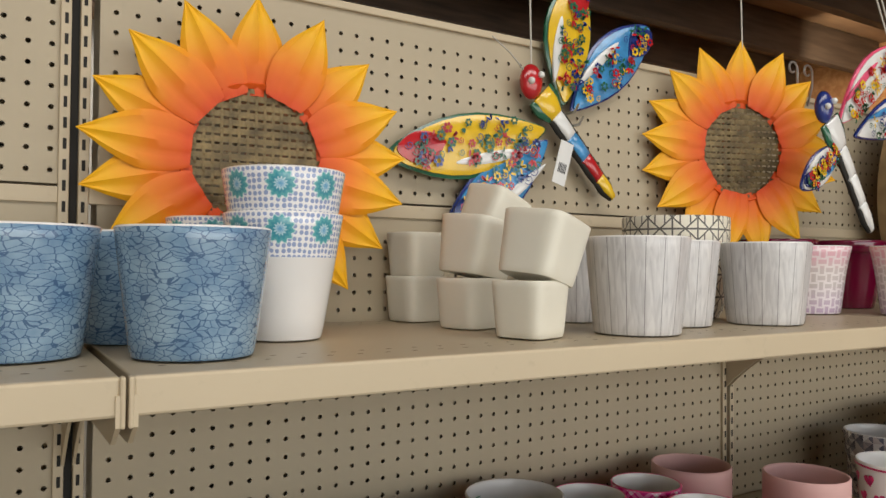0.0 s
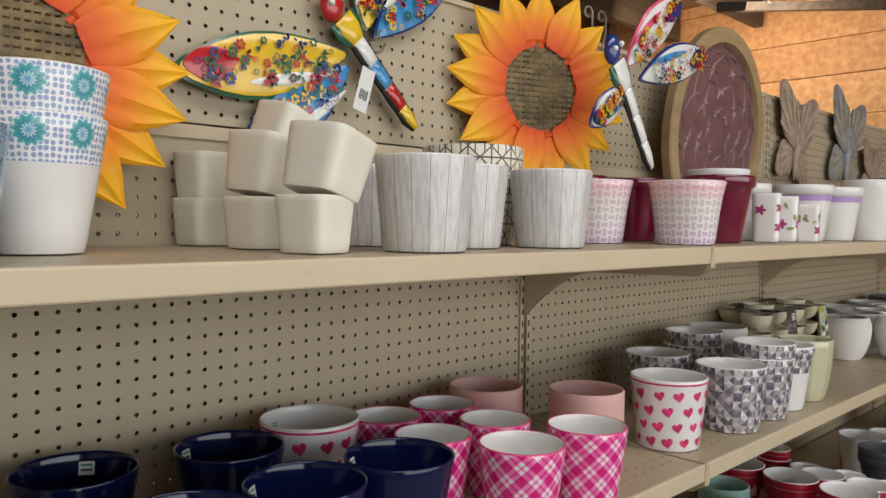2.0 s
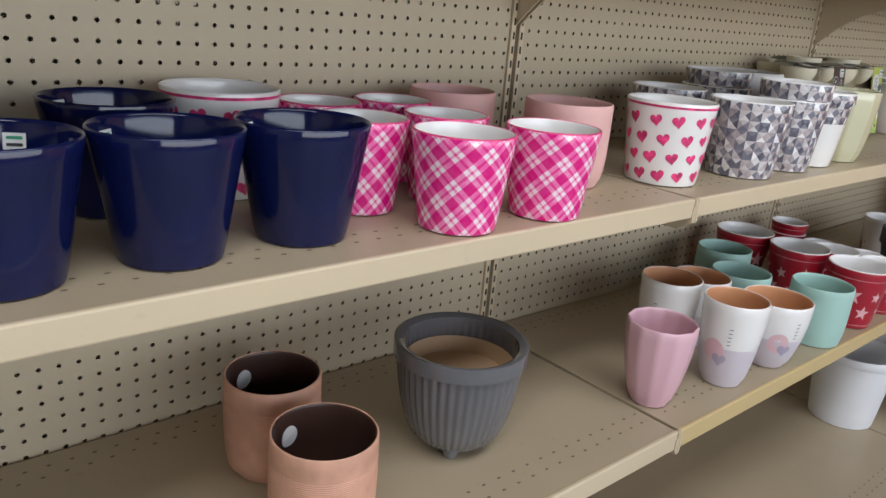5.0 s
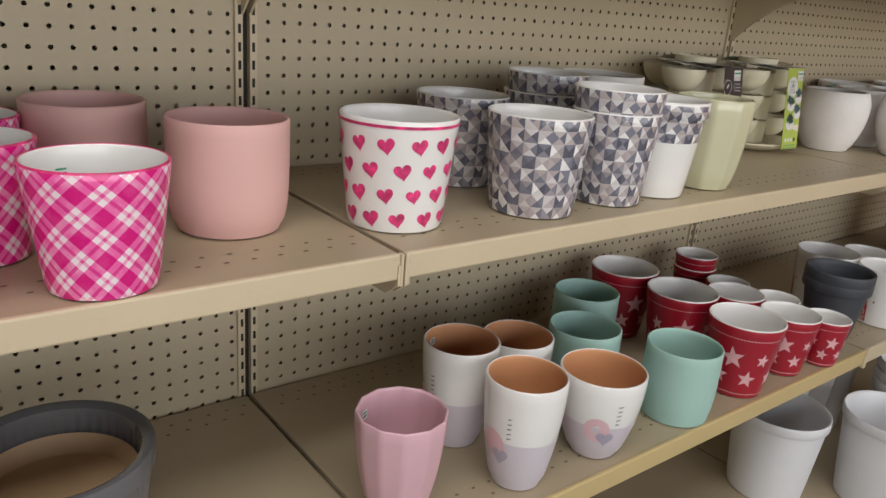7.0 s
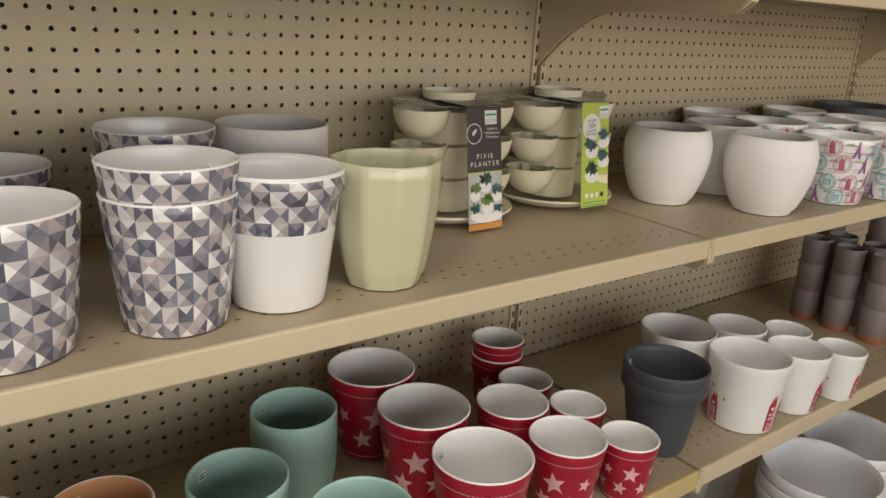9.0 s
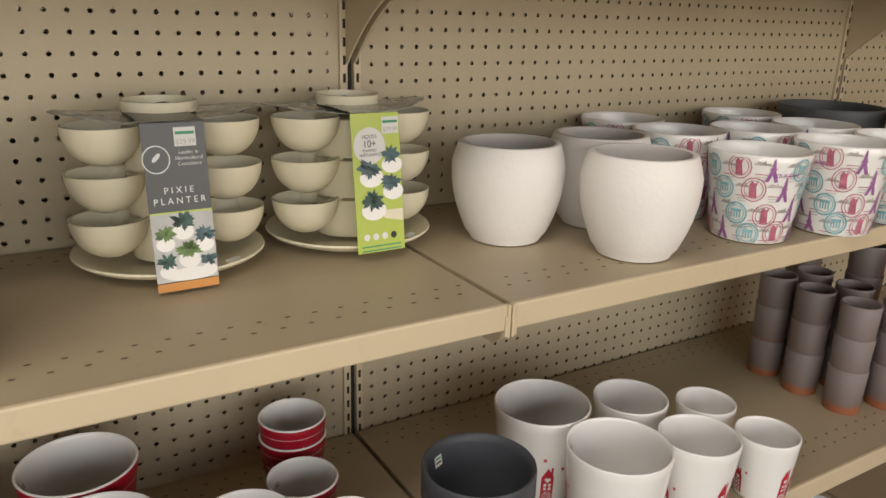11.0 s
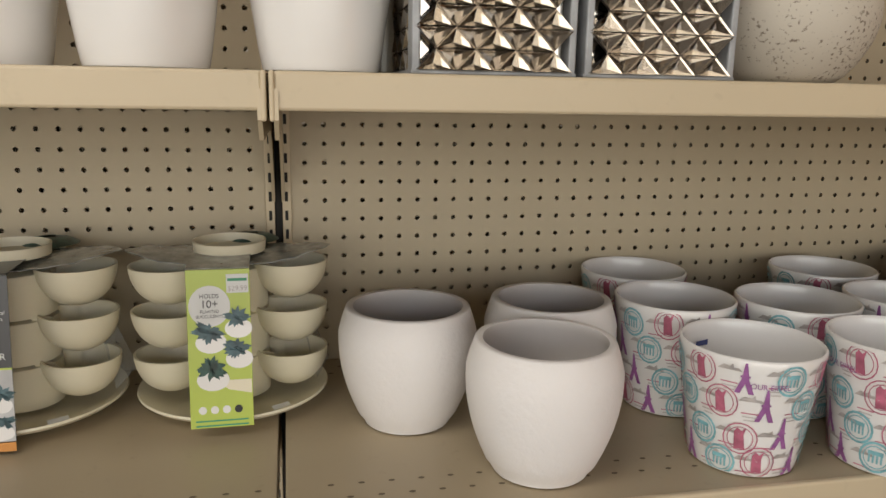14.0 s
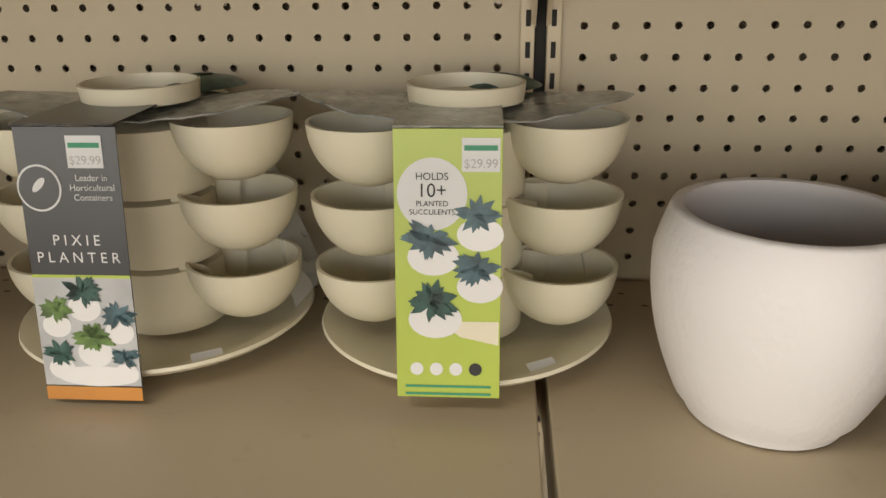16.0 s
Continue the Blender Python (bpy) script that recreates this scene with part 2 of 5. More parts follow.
IVORY = plain("ivory_matt", (0.76, 0.73, 0.62), 0.42, vary=0.06)
CREAMP = plain("pale_cream_plastic", (0.76, 0.7, 0.53), 0.4, vary=0.05, bumpy=0.02)
NAVY = plain("navy_glaze", (0.004, 0.007, 0.05), 0.1, vary=0.3, bumpy=0.0, coat=0.0)
PINK = plain("matt_pink", (0.66, 0.4, 0.37), 0.6, vary=0.07)
ROSE = plain("rose_glaze", (0.68, 0.42, 0.48), 0.28, vary=0.06, bumpy=0.0, coat=0.3)
SAGE = plain("sage_glaze", (0.58, 0.565, 0.385), 0.2, vary=0.07, bumpy=0.0, coat=0.5)
MINT = plain("mint_matt", (0.36, 0.55, 0.49), 0.5, vary=0.06)
RED = plain("red_print", (0.36, 0.008, 0.025), 0.32, vary=0.15, coat=0.3)
STAR = plain("pink_star_print", (0.74, 0.42, 0.44), 0.45, vary=0.15, scale=60)
BURG = plain("burgundy_glaze", (0.15, 0.004, 0.03), 0.15, vary=0.15, bumpy=0, coat=0.6)
HEART = plain("magenta_heart_print", (0.75, 0.05, 0.21), 0.35, vary=0.5, scale=70, bumpy=0)
PEACH = plain("peach_inside", (0.62, 0.3, 0.14), 0.5, vary=0.08)
LILAC = plain("lilac_glaze", (0.6, 0.55, 0.6), 0.4, vary=0.05)
PINKDOT = plain("pink_dot_print", (0.72, 0.48, 0.52), 0.4, vary=0.08)
SLATE = plain("slate_matt", (0.055, 0.06, 0.072), 0.5, vary=0.2)
GREYRIB = plain("grey_glaze", (0.13, 0.13, 0.14), 0.14, vary=0.2, bumpy=0, coat=0.7)
TAN = plain("tan_clay_inside", (0.55, 0.38, 0.22), 0.7, vary=0.1)
TERRA = plain("salmon_clay", (0.56, 0.31, 0.21), 0.6, vary=0.14, scale=40)
DARKIN = plain("dark_brown_inside", (0.06, 0.03, 0.022), 0.35, vary=0.3)
TAUPE = plain("taupe_ribbed_glaze", (0.25, 0.21, 0.15), 0.3, vary=0.3, scale=26, coat=0.3)
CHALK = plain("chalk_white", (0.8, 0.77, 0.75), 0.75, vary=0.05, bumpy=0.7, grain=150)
# smoother chalk white for the hollow, with the shade inside put into its colour
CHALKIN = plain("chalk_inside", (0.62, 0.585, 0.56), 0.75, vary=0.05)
GREYBOWL = plain("charcoal_bowl", (0.1, 0.105, 0.115), 0.55, vary=0.2)
PLASTIC = plain("white_plastic", (0.75, 0.755, 0.77), 0.4, vary=0.04, bumpy=0.02)
MAGENTA = plain("magenta_petal_print", (0.45, 0.03, 0.2), 0.35, vary=0.4, scale=60)
LEAF = plain("olive_leaf_print", (0.3, 0.33, 0.14), 0.35, vary=0.4, scale=60)
PURPLE = plain("violet_band", (0.5, 0.33, 0.68), 0.3, vary=0.2)
TEAL = plain("teal_stamp_print", (0.22, 0.48, 0.53), 0.4, vary=0.3, scale=90)
CRIMSON = plain("crimson_stamp_print", (0.52, 0.15, 0.23), 0.4, vary=0.35, scale=90)
VIOLET = plain("violet_stamp_print", (0.33, 0.12, 0.33), 0.4, vary=0.3, scale=90)
GREYINK = plain("grey_stamp_print", (0.5, 0.46, 0.44), 0.4, vary=0.3, scale=90)
HOUSE = plain("red_house_print", (0.5, 0.02, 0.04), 0.4, vary=0.3, scale=120)
PAPER = plain("white_paper", (0.74, 0.74, 0.72), 0.6, vary=0.05)
INK = plain("black_ink", (0.03, 0.03, 0.03), 0.6)
GREENINK = plain("green_ink", (0.05, 0.3, 0.16), 0.6)
LIME = plain("lime_card", (0.45, 0.55, 0.09), 0.35, vary=0.08)
BLACKCARD = plain("charcoal_card", (0.035, 0.035, 0.04), 0.3, vary=0.2)
SUCC = plain("succulent_print_dark", (0.03, 0.09, 0.07), 0.4, vary=0.7, scale=90)
SUCC2 = plain("succulent_print_blue", (0.07, 0.14, 0.16), 0.4, vary=0.6, scale=90)
SUCC3 = plain("succulent_print_green", (0.14, 0.24, 0.06), 0.4, vary=0.6, scale=90)
ORANGECARD = plain("orange_card_edge", (0.6, 0.25, 0.05), 0.4)
YEL = plain("yellow_enamel", (0.78, 0.5, 0.02), 0.22, vary=0.12, scale=30, bumpy=0, coat=0.6)
BLU = plain("blue_enamel", (0.06, 0.3, 0.62), 0.22, vary=0.3, scale=40, bumpy=0, coat=0.6)
DBLU = plain("dark_blue_enamel", (0.015, 0.035, 0.2), 0.22, vary=0.3, bumpy=0, coat=0.6)
REDE = plain("red_enamel", (0.5, 0.015, 0.02), 0.2, vary=0.25, scale=40, bumpy=0, coat=0.6)
PINKE = plain("pink_enamel", (0.78, 0.1, 0.2), 0.2, vary=0.2, scale=40, bumpy=0, coat=0.6)
GRNE = plain("green_enamel", (0.02, 0.12, 0.06), 0.22, vary=0.3, bumpy=0, coat=0.6)
WHITEE = plain("white_enamel", (0.75, 0.75, 0.73), 0.22, vary=0.06, bumpy=0, coat=0.6)
PETAL, WEAVE = m_orange_petal(), m_weave()
PLAID, CRACKLE, TRI, CHECK = m_plaid(), m_crackle(), m_triangles(), m_checker()
GREYWOOD, ROSETTE, GEO = m_greywood(), m_rosette(), m_geo()
CLAYCYL, SPECK = m_cylinder_glaze(), m_speckle()
BURLAP = m_wood("tan_frame_wood", (0.26, 0.17, 0.08), (0.4, 0.28, 0.14))
MAROON = plain("carved_maroon", (0.17, 0.075, 0.075), 0.6, vary=0.25, scale=30)
CARVE = plain("carved_relief_pink_grey", (0.3, 0.19, 0.185), 0.6, vary=0.3, scale=40)
TIN = plain("grey_tin", (0.33, 0.34, 0.35), 0.5, 0.15, vary=0.4, scale=25)
RUST = plain("rusty_copper", (0.42, 0.31, 0.25), 0.55, 0.1, vary=0.4, scale=25)
GALV = plain("galvanised_tin", (0.55, 0.55, 0.54), 0.32, 0.85, vary=0.4, scale=45, bumpy=0.3)
MIRROR = plain("silvered_glass", (0.6, 0.56, 0.51), 0.12, 1.0, vary=0.1, bumpy=0.0)
JOIST = m_wood("dark_joist_wood", (0.045, 0.03, 0.02), (0.11, 0.075, 0.05))
PLY = m_wood("roof_plywood", (0.2, 0.12, 0.07), (0.32, 0.2, 0.11), (1, 4, 4))
ORANGEWOOD = m_wood("golden_timber", (0.5, 0.22, 0.08), (0.72, 0.4, 0.17))
BATTEN = m_wood("pine_batten", (0.42, 0.27, 0.12), (0.56, 0.38, 0.19))
CONCRETE = plain("concrete_floor", (0.3, 0.29, 0.27), 0.7, vary=0.25, scale=2.0, bumpy=0.3, grain=60)
WALLP = plain("shop_wall_paint", (0.55, 0.52, 0.46), 0.7, vary=0.12, scale=1.5)
ROPE = plain("string", (0.6, 0.57, 0.5), 0.8)


def clear_plastic():
    m, nt, b = base("clear_plastic_sheet", 0.12)
    b.inputs["Base Color"].default_value = (0.85, 0.87, 0.84, 1)
    b.inputs["Alpha"].default_value = 0.28
    return m


CLEAR = clear_plastic()

# ---- mesh helpers ----


def finish(name, bm, mats, parent=None, label="", smooth=False, sharp=40):
    me = bpy.data.meshes.new(name)
    bm.normal_update()
    bm.to_mesh(me)
    bm.free()
    for m in (mats if isinstance(mats, (list, tuple)) else [mats]):
        me.materials.append(m)
    if smooth:
        for p in me.polygons:
            p.use_smooth = True
        me.set_sharp_from_angle(angle=radians(sharp))
    ob = new(name, me)
    if parent:
        ob.parent = parent
    if label:
        ob["label"] = label
    return ob


def part(name, bm, material, parent, label="", smooth=False):
    return finish(name, bm, material, parent, label, smooth)


def box_bm(bm, x0, x1, y0, y1, z0, z1, bevel=0.0):
    vs = [bm.verts.new(p) for p in ((x0, y0, z0), (x1, y0, z0), (x1, y1, z0), (x0, y1, z0), (x0, y0, z1), (x1, y0, z1), (x1, y1, z1), (x0, y1, z1))]
    fs = [bm.faces.new([vs[i] for i in q]) for q in ((3, 2, 1, 0), (4, 5, 6, 7), (0, 1, 5, 4), (1, 2, 6, 5), (2, 3, 7, 6), (3, 0, 4, 7))]
    if bevel:
        es = list({e for f in fs for e in f.edges})
        bmesh.ops.bevel(bm, geom=es, offset=bevel, segments=2, profile=0.5, affect="EDGES")


def box(*a, bevel=0.0):
    bm = bmesh.new()
    box_bm(bm, *a, bevel=bevel)
    return bm


def lathe(bm, prof, segs=48, shape=None, slots=None, cap=True):
    """prof: (radius, height) from the outer foot over the rim to the inner floor."""
    rings = []
    for r, z in prof:
        ring = []
        for i in range(segs):
            a = 2 * math.pi * i / segs
            k = shape(a, z) if shape else 1.0
            ring.append(bm.verts.new((r * k * math.cos(a), r * k * math.sin(a), z)))
        rings.append(ring)
    for j in range(len(rings) - 1):
        for i in range(segs):
            f = bm.faces.new((rings[j][i], rings[j][(i + 1) % segs], rings[j + 1][(i + 1) % segs], rings[j + 1][i]))
            f.material_index = slots[j] if slots else 0
    if cap:
        bm.faces.new(rings[0][::-1])
        f = bm.faces.new(rings[-1])
        f.material_index = slots[-1] if slots else 0
    return rings


def cone_profile(h, rt, rb, curve="cone"):
    n = 10
    out = []
    for i in range(n + 1):
        k = i / n
        if curve == "cone":
            r = rb + (rt - rb) * k
        elif curve == "flare":
            r = rb + (rt - rb) * (0.75 * k + 0.25 * k ** 4)
        elif curve == "upright":
            r = rt * (1 - 0.14 * (1 - k) ** 6) if k > 0 else rb
        elif curve == "barrel":
            r = rb + (rt - rb) * math.sin(min(1, k * 1.05) * math.pi / 2) ** 0.8 + 0.005 * math.sin(math.pi * min(1, k)) ** 1.2 - (0.006 * max(0, k - 0.82) / 0.18)
        elif curve == "tulip":
            r = rb + (rt - rb) * math.sin(k * math.pi / 2) ** 0.75
        else:
            r = rb + (rt - rb) * math.sin(k * math.pi / 2) ** 0.55
        out.append((r, h * k))
    return out


def rad_at(prof, z):
    for (r0, z0), (r1, z1) in zip(prof, prof[1:]):
        if z0 <= z <= z1:
            return r0 + (r1 - r0) * (z - z0) / max(1e-6, z1 - z0)
    return prof[-1][0]


def make_pot(name, x, y, z, h, rt, rb, outer, inner, label, group, curve="cone", rim=None, band=None, band_from=1.0,
             shape=None, turn=0.0, lip=0.0, segs=56, wall=0.004, category="plant pot", fill=0.0):
    """A hollow pot with wall thickness, rounded foot and rim. band: another glaze above band_from of the height."""
    prof = cone_profile(h, rt, rb, curve)
    if 0 < band_from < 1:
        prof = sorted(prof + [(rad_at(prof, h * band_from), h * band_from)], key=lambda p: p[1])
    outp = [(prof[0][0] - 0.004, 0.0), (prof[0][0] - 0.0008, 0.0012)] + [(prof[0][0], 0.004)] + prof[1:]
    if lip:
        outp = outp[:-1] + [(rt, h - 0.022), (rt + lip, h - 0.019), (rt + lip, h - 0.002)]
    slots = []
    for (r0, z0), (r1, z1) in zip(outp, outp[1:]):
        slots.append(2 if band and (z0 + z1) / 2 > band_from * h else 0)
    top = outp[-1][0]
    outp += [(top - 0.0008, h + 0.0012), (top - wall * 0.5, h + 0.0018), (top - wall + 0.0008, h + 0.0012)]
    slots += [3, 3, 3]
    floor_z = 0.006 + fill * h
    inn = []
    for k in (0.985, 0.93, 0.8, 0.6, 0.4, 0.2, 0.1):
        if h * k > floor_z + 0.004:
            inn.append((rad_at(prof, h * k) - wall, h * k))
    inn += [(max(0.004, rad_at(prof, floor_z) - wall - 0.002), floor_z + 0.002), (max(0.003, rad_at(prof, floor_z) - wall - 0.008), floor_z)]
    slots += [1] * (len(inn) + 1)
    bm = bmesh.new()
    lathe(bm, outp + inn, segs, shape, slots)
    ob = finish(name, bm, [outer, inner, band or outer, rim or outer], smooth=True, sharp=50)
    tagged(ob, label, category, group)
    ob.matrix_basis = spot(x, y, z, turn)
    ob["h"] = h
    return ob, prof


def wrap(ob, prof, shapes, material, name, lift=0.0006, label=""):
    """Flat shapes (lists of (u, v) metres, u round the pot, v up) laid on its outside, as one printed layer."""
    bm = bmesh.new()
    for th, v0, pts in shapes:
        vs = []
        for u, v in pts:
            zz = min(max(v0 + v, 0.003), ob["h"] - 0.001)
            r = rad_at(prof, zz) + lift
            a = th + u / r
            vs.append(bm.verts.new((r * math.cos(a), r * math.sin(a), zz)))
        try:
            bm.faces.new(vs)
        except ValueError:
            pass
    bmesh.ops.triangulate(bm, faces=bm.faces[:])
    return part(name, bm, material, ob, label)


def heart_pts(s, n=22):
    out = []
    for i in range(n):
        t = 2 * math.pi * i / n
        out.append((s * 0.031 * 16 * math.sin(t) ** 3, s * 0.031 * (13 * math.cos(t) - 5 * math.cos(2 * t) - 2 * math.cos(3 * t) - math.cos(4 * t))))
    return out


def star_pts(s, rot=0.0):
    return [((s if i % 2 == 0 else s * 0.42) * math.sin(rot + math.pi * i / 5), (s if i % 2 == 0 else s * 0.42) * math.cos(rot + math.pi * i / 5)) for i in range(10)]


def disc_pts(s, n=14, e=1.0, rot=0.0):
    out = []
    for i in range(n):
        a = 2 * math.pi * i / n
        px, py = s * math.cos(a), s * e * math.sin(a)
        out.append((px * math.cos(rot) - py * math.sin(rot), px * math.sin(rot) + py * math.cos(rot)))
    return out


def shift(pts, du, dv):
    return [(u + du, v + dv) for u, v in pts]


def ring_quads(th, v, s, w, n=16):
    out = []
    for i in range(n):
        a, c = 2 * math.pi * i / n, 2 * math.pi * (i + 1) / n
        out.append((th, v, [(s * math.cos(a), s * math.sin(a)), (s * math.cos(c), s * math.sin(c)), ((s - w) * math.cos(c), (s - w) * math.sin(c)), ((s - w) * math.cos(a), (s - w) * math.sin(a))]))
    return out


def rect(w, h2):
    return [(-w / 2, -h2 / 2), (w / 2, -h2 / 2), (w / 2, h2 / 2), (-w / 2, h2 / 2)]


def sticker(ob, prof, th, z, w=0.016, h2=0.012, mats=PAPER, inside=True):
    """A paper price sticker inside the rim, with bars for its print."""
    for nm, mm, a, b2, lift in (("price_sticker", mats, w, h2, 0.0), ("sticker_print", INK, w * 0.7, h2 * 0.16, 0.0004), ("sticker_print", GREENINK, w * 0.7, h2 * 0.16, 0.0004)):
        off = 0.0 if nm == "price_sticker" else (-h2 * 0.12 if mm is INK else h2 * 0.25)
        bm = bmesh.new()
        n = 5
        rows = []
        for zz in (z + off - b2 / 2, z + off + b2 / 2):
            r = rad_at(prof, zz) - 0.0052 - lift if inside else rad_at(prof, zz) + 0.0008 + lift
            rows.append([bm.verts.new((r * math.cos(th + (i / n - 0.5) * a / r), r * math.sin(th + (i / n - 0.5) * a / r), zz)) for i in range(n + 1)])
        for i in range(n):
            bm.faces.new((rows[0][i], rows[0][i + 1], rows[1][i + 1], rows[1][i]))
        part(nm, bm, mm, ob, "small white price sticker" if mats is PAPER and nm == "price_sticker" else "")


def text_mesh(body, size, align="CENTER"):
    cu = bpy.data.curves.new("text", "FONT")
    cu.body, cu.size, cu.align_x = body, size, align
    tmp = new("text", cu)
    bpy.context.view_layer.update()
    me = bpy.data.meshes.new_from_object(tmp.evaluated_get(bpy.context.evaluated_depsgraph_get()))
    bpy.data.objects.remove(tmp)
    bpy.data.curves.remove(cu)
    return me


def tube(name, pts, radius, material, parent=None, label=""):
    bm = bmesh.new()
    prev = None
    P = [Vector(p) for p in pts]
    for i, p in enumerate(P):
        d = (P[min(i + 1, len(P) - 1)] - P[max(i - 1, 0)]).normalized()
        a = d.orthogonal().normalized()
        b = d.cross(a)
        if prev:
            a = (prev - d * prev.dot(d)).normalized()
            b = d.cross(a)
        prev = a
        ring = [bm.verts.new(p + radius * (a * math.cos(k * math.pi / 3) + b * math.sin(k * math.pi / 3))) for k in range(6)]
        if i:
            for k in range(6):
                bm.faces.new((last[k], last[(k + 1) % 6], ring[(k + 1) % 6], ring[k]))
        last = ring
    return finish(name, bm, material, parent, label, smooth=True)


# ---- the room ----
XW, XE, YS, YN, ZC = -4.2, 3.9, -4.1, 4.2, 3.0
S = dict(kind="structure")
tagged(finish("floor", box(XW, XE, YS, YN, -0.1, 0), CONCRETE), "grey concrete shop floor", "floor", **S)
bm = bmesh.new()
for q in ((XW, XE, YS, -2.0), (XW, XE, -1.1, 2.85), (XW, XE, 3.85, YN), (XW, -2.5, -2.0, -1.1), (1.2, XE, -2.0, -1.1), (XW, -2.0, 2.85, 3.85), (3.2, XE, 2.85, 3.85)):
    box_bm(bm, q[0], q[1], q[2], q[3], ZC, ZC + 0.03)
tagged(finish("ceiling", bm, PLY), "brown plywood roof deck with roof lights", "ceiling", **S)
bm = bmesh.new()
for q in ((XW, -3.0, 0, ZC), (3.6, XE, 0, ZC), (-3.0, 3.6, 0, 0.75), (-3.0, 3.6, 2.75, ZC)):
    box_bm(bm, q[0], q[1], YS - 0.12, YS, q[2], q[3])
tagged(finish("wall_south", bm, WALLP), "pale painted shop wall with a wide opening", "wall", **S)
tagged(finish("wall_west", box(XW - 0.12, XW, YS, YN, 0, ZC), WALLP), "pale painted shop wall", "wall", **S)
tagged(finish("wall_north", box(XW, XE, YN, YN + 0.12, 0, ZC), WALLP), "pale painted shop wall", "wall", **S)
east = tagged(finish("wall_east", box(XE + 0.03, XE + 0.15, YS, YN, 0, ZC), WALLP), "wall clad in golden timber planks", "wall", **S)
z = 0.0
k = 0
random.seed(4)
while z < ZC - 0.02:
    hh = (0.235, 0.3, 0.26)[k % 3]
    part("plank", box(XE - 0.004 * (k % 2), XE + 0.028, YS, YN, z + 0.004, min(z + hh, ZC), bevel=0.003), ORANGEWOOD, east)
    z += hh
    k += 1
for i in range(12):
    y = -3.7 + i * 0.61
    if -2.0 < y < -1.1:
        continue
    j = finish("roof_joist", box(XW, XE - 0.05, y - 0.03, y + 0.03, 2.76, 2.995, bevel=0.004), JOIST)
    tagged(j, "dark stained timber roof joist", "roof joist", "joists under the roof", "structure")
for i in range(6):
    x = -3.0 + i * 1.25
    j = finish("diagonal_brace", box(-0.018, 0.018, -0.5, 0.5, -0.05, 0.0), JOIST)
    j.matrix_basis = pose(x, 0.64, 2.7, 0, 0, 40)
    tagged(j, "grey painted diagonal brace under the joists", "brace", "braces under the roof", "structure")

# ---- gondola shelving ----
BAY = 1.214
TOP, MID, LOW, DECKZ = 1.3755, 0.990, 0.606, 0.17
X0 = -2 * BAY + 0.006
PEG_TOP = 1.845
# how each shelf's own plan (x, y) lies in the room, and the true size of its pots: a x + b y + c, radius, height
PLANS = {
    "top": ((1.052, -0.09, 0.028), (0.02, 0.985, 0.022), 1.028, 1.045),
    "top_far": ((1.052, -0.09, 0.06), (0.015, 0.98, 0.018), 1.03, 1.045),
    "top_end": ((1.0, 0.0, 0.0), (0.0, 1.0, 0.0), 1.0, 1.0),
    "mid_near": ((1.006, -0.029, -0.004), (0.032, 0.997, 0.012), 0.99, 1.027),
    "mid_far": ((1.015, -0.074, -0.027), (-0.03, 0.928, -0.012), 0.985, 1.037),
    "mid_end": ((1.0, 0.0, 0.0), (0.0, 1.0, 0.0), 1.0, 1.06),
    "low_near": ((1.0, 0.0, 0.01), (0.0, 1.0, 0.01), 1.02, 1.1),
    "low_far": ((1.027, -0.171, -0.044), (-0.024, 0.903, -0.046), 1.006, 1.11),
    "deck": ((1.0, 0.0, -0.03), (0.0, 1.0, -0.11), 0.99, 1.1),
}


def spot(x, y, z, turn=0.0):
    """Where a pot planned at (x, y) on the shelf at height z stands."""
    key = "top" if z > 1.3 else "mid" if z > 0.9 else "low" if z > 0.5 else "deck"
    if key in ("mid", "low"):
        key += "_near" if x < 0 else "_end" if key == "mid" and x > 1.3 else "_far"
    elif key == "top" and x > -0.15:
        key += "_far" if x < 1.0 else "_end"
    (a, b, c), (d, e, f), r, h = PLANS[key]
    return pose(a * x + b * y + c, d * x + e * y + f, z, 0, 0, turn) @ Matrix.Diagonal((r, r, h, 1))


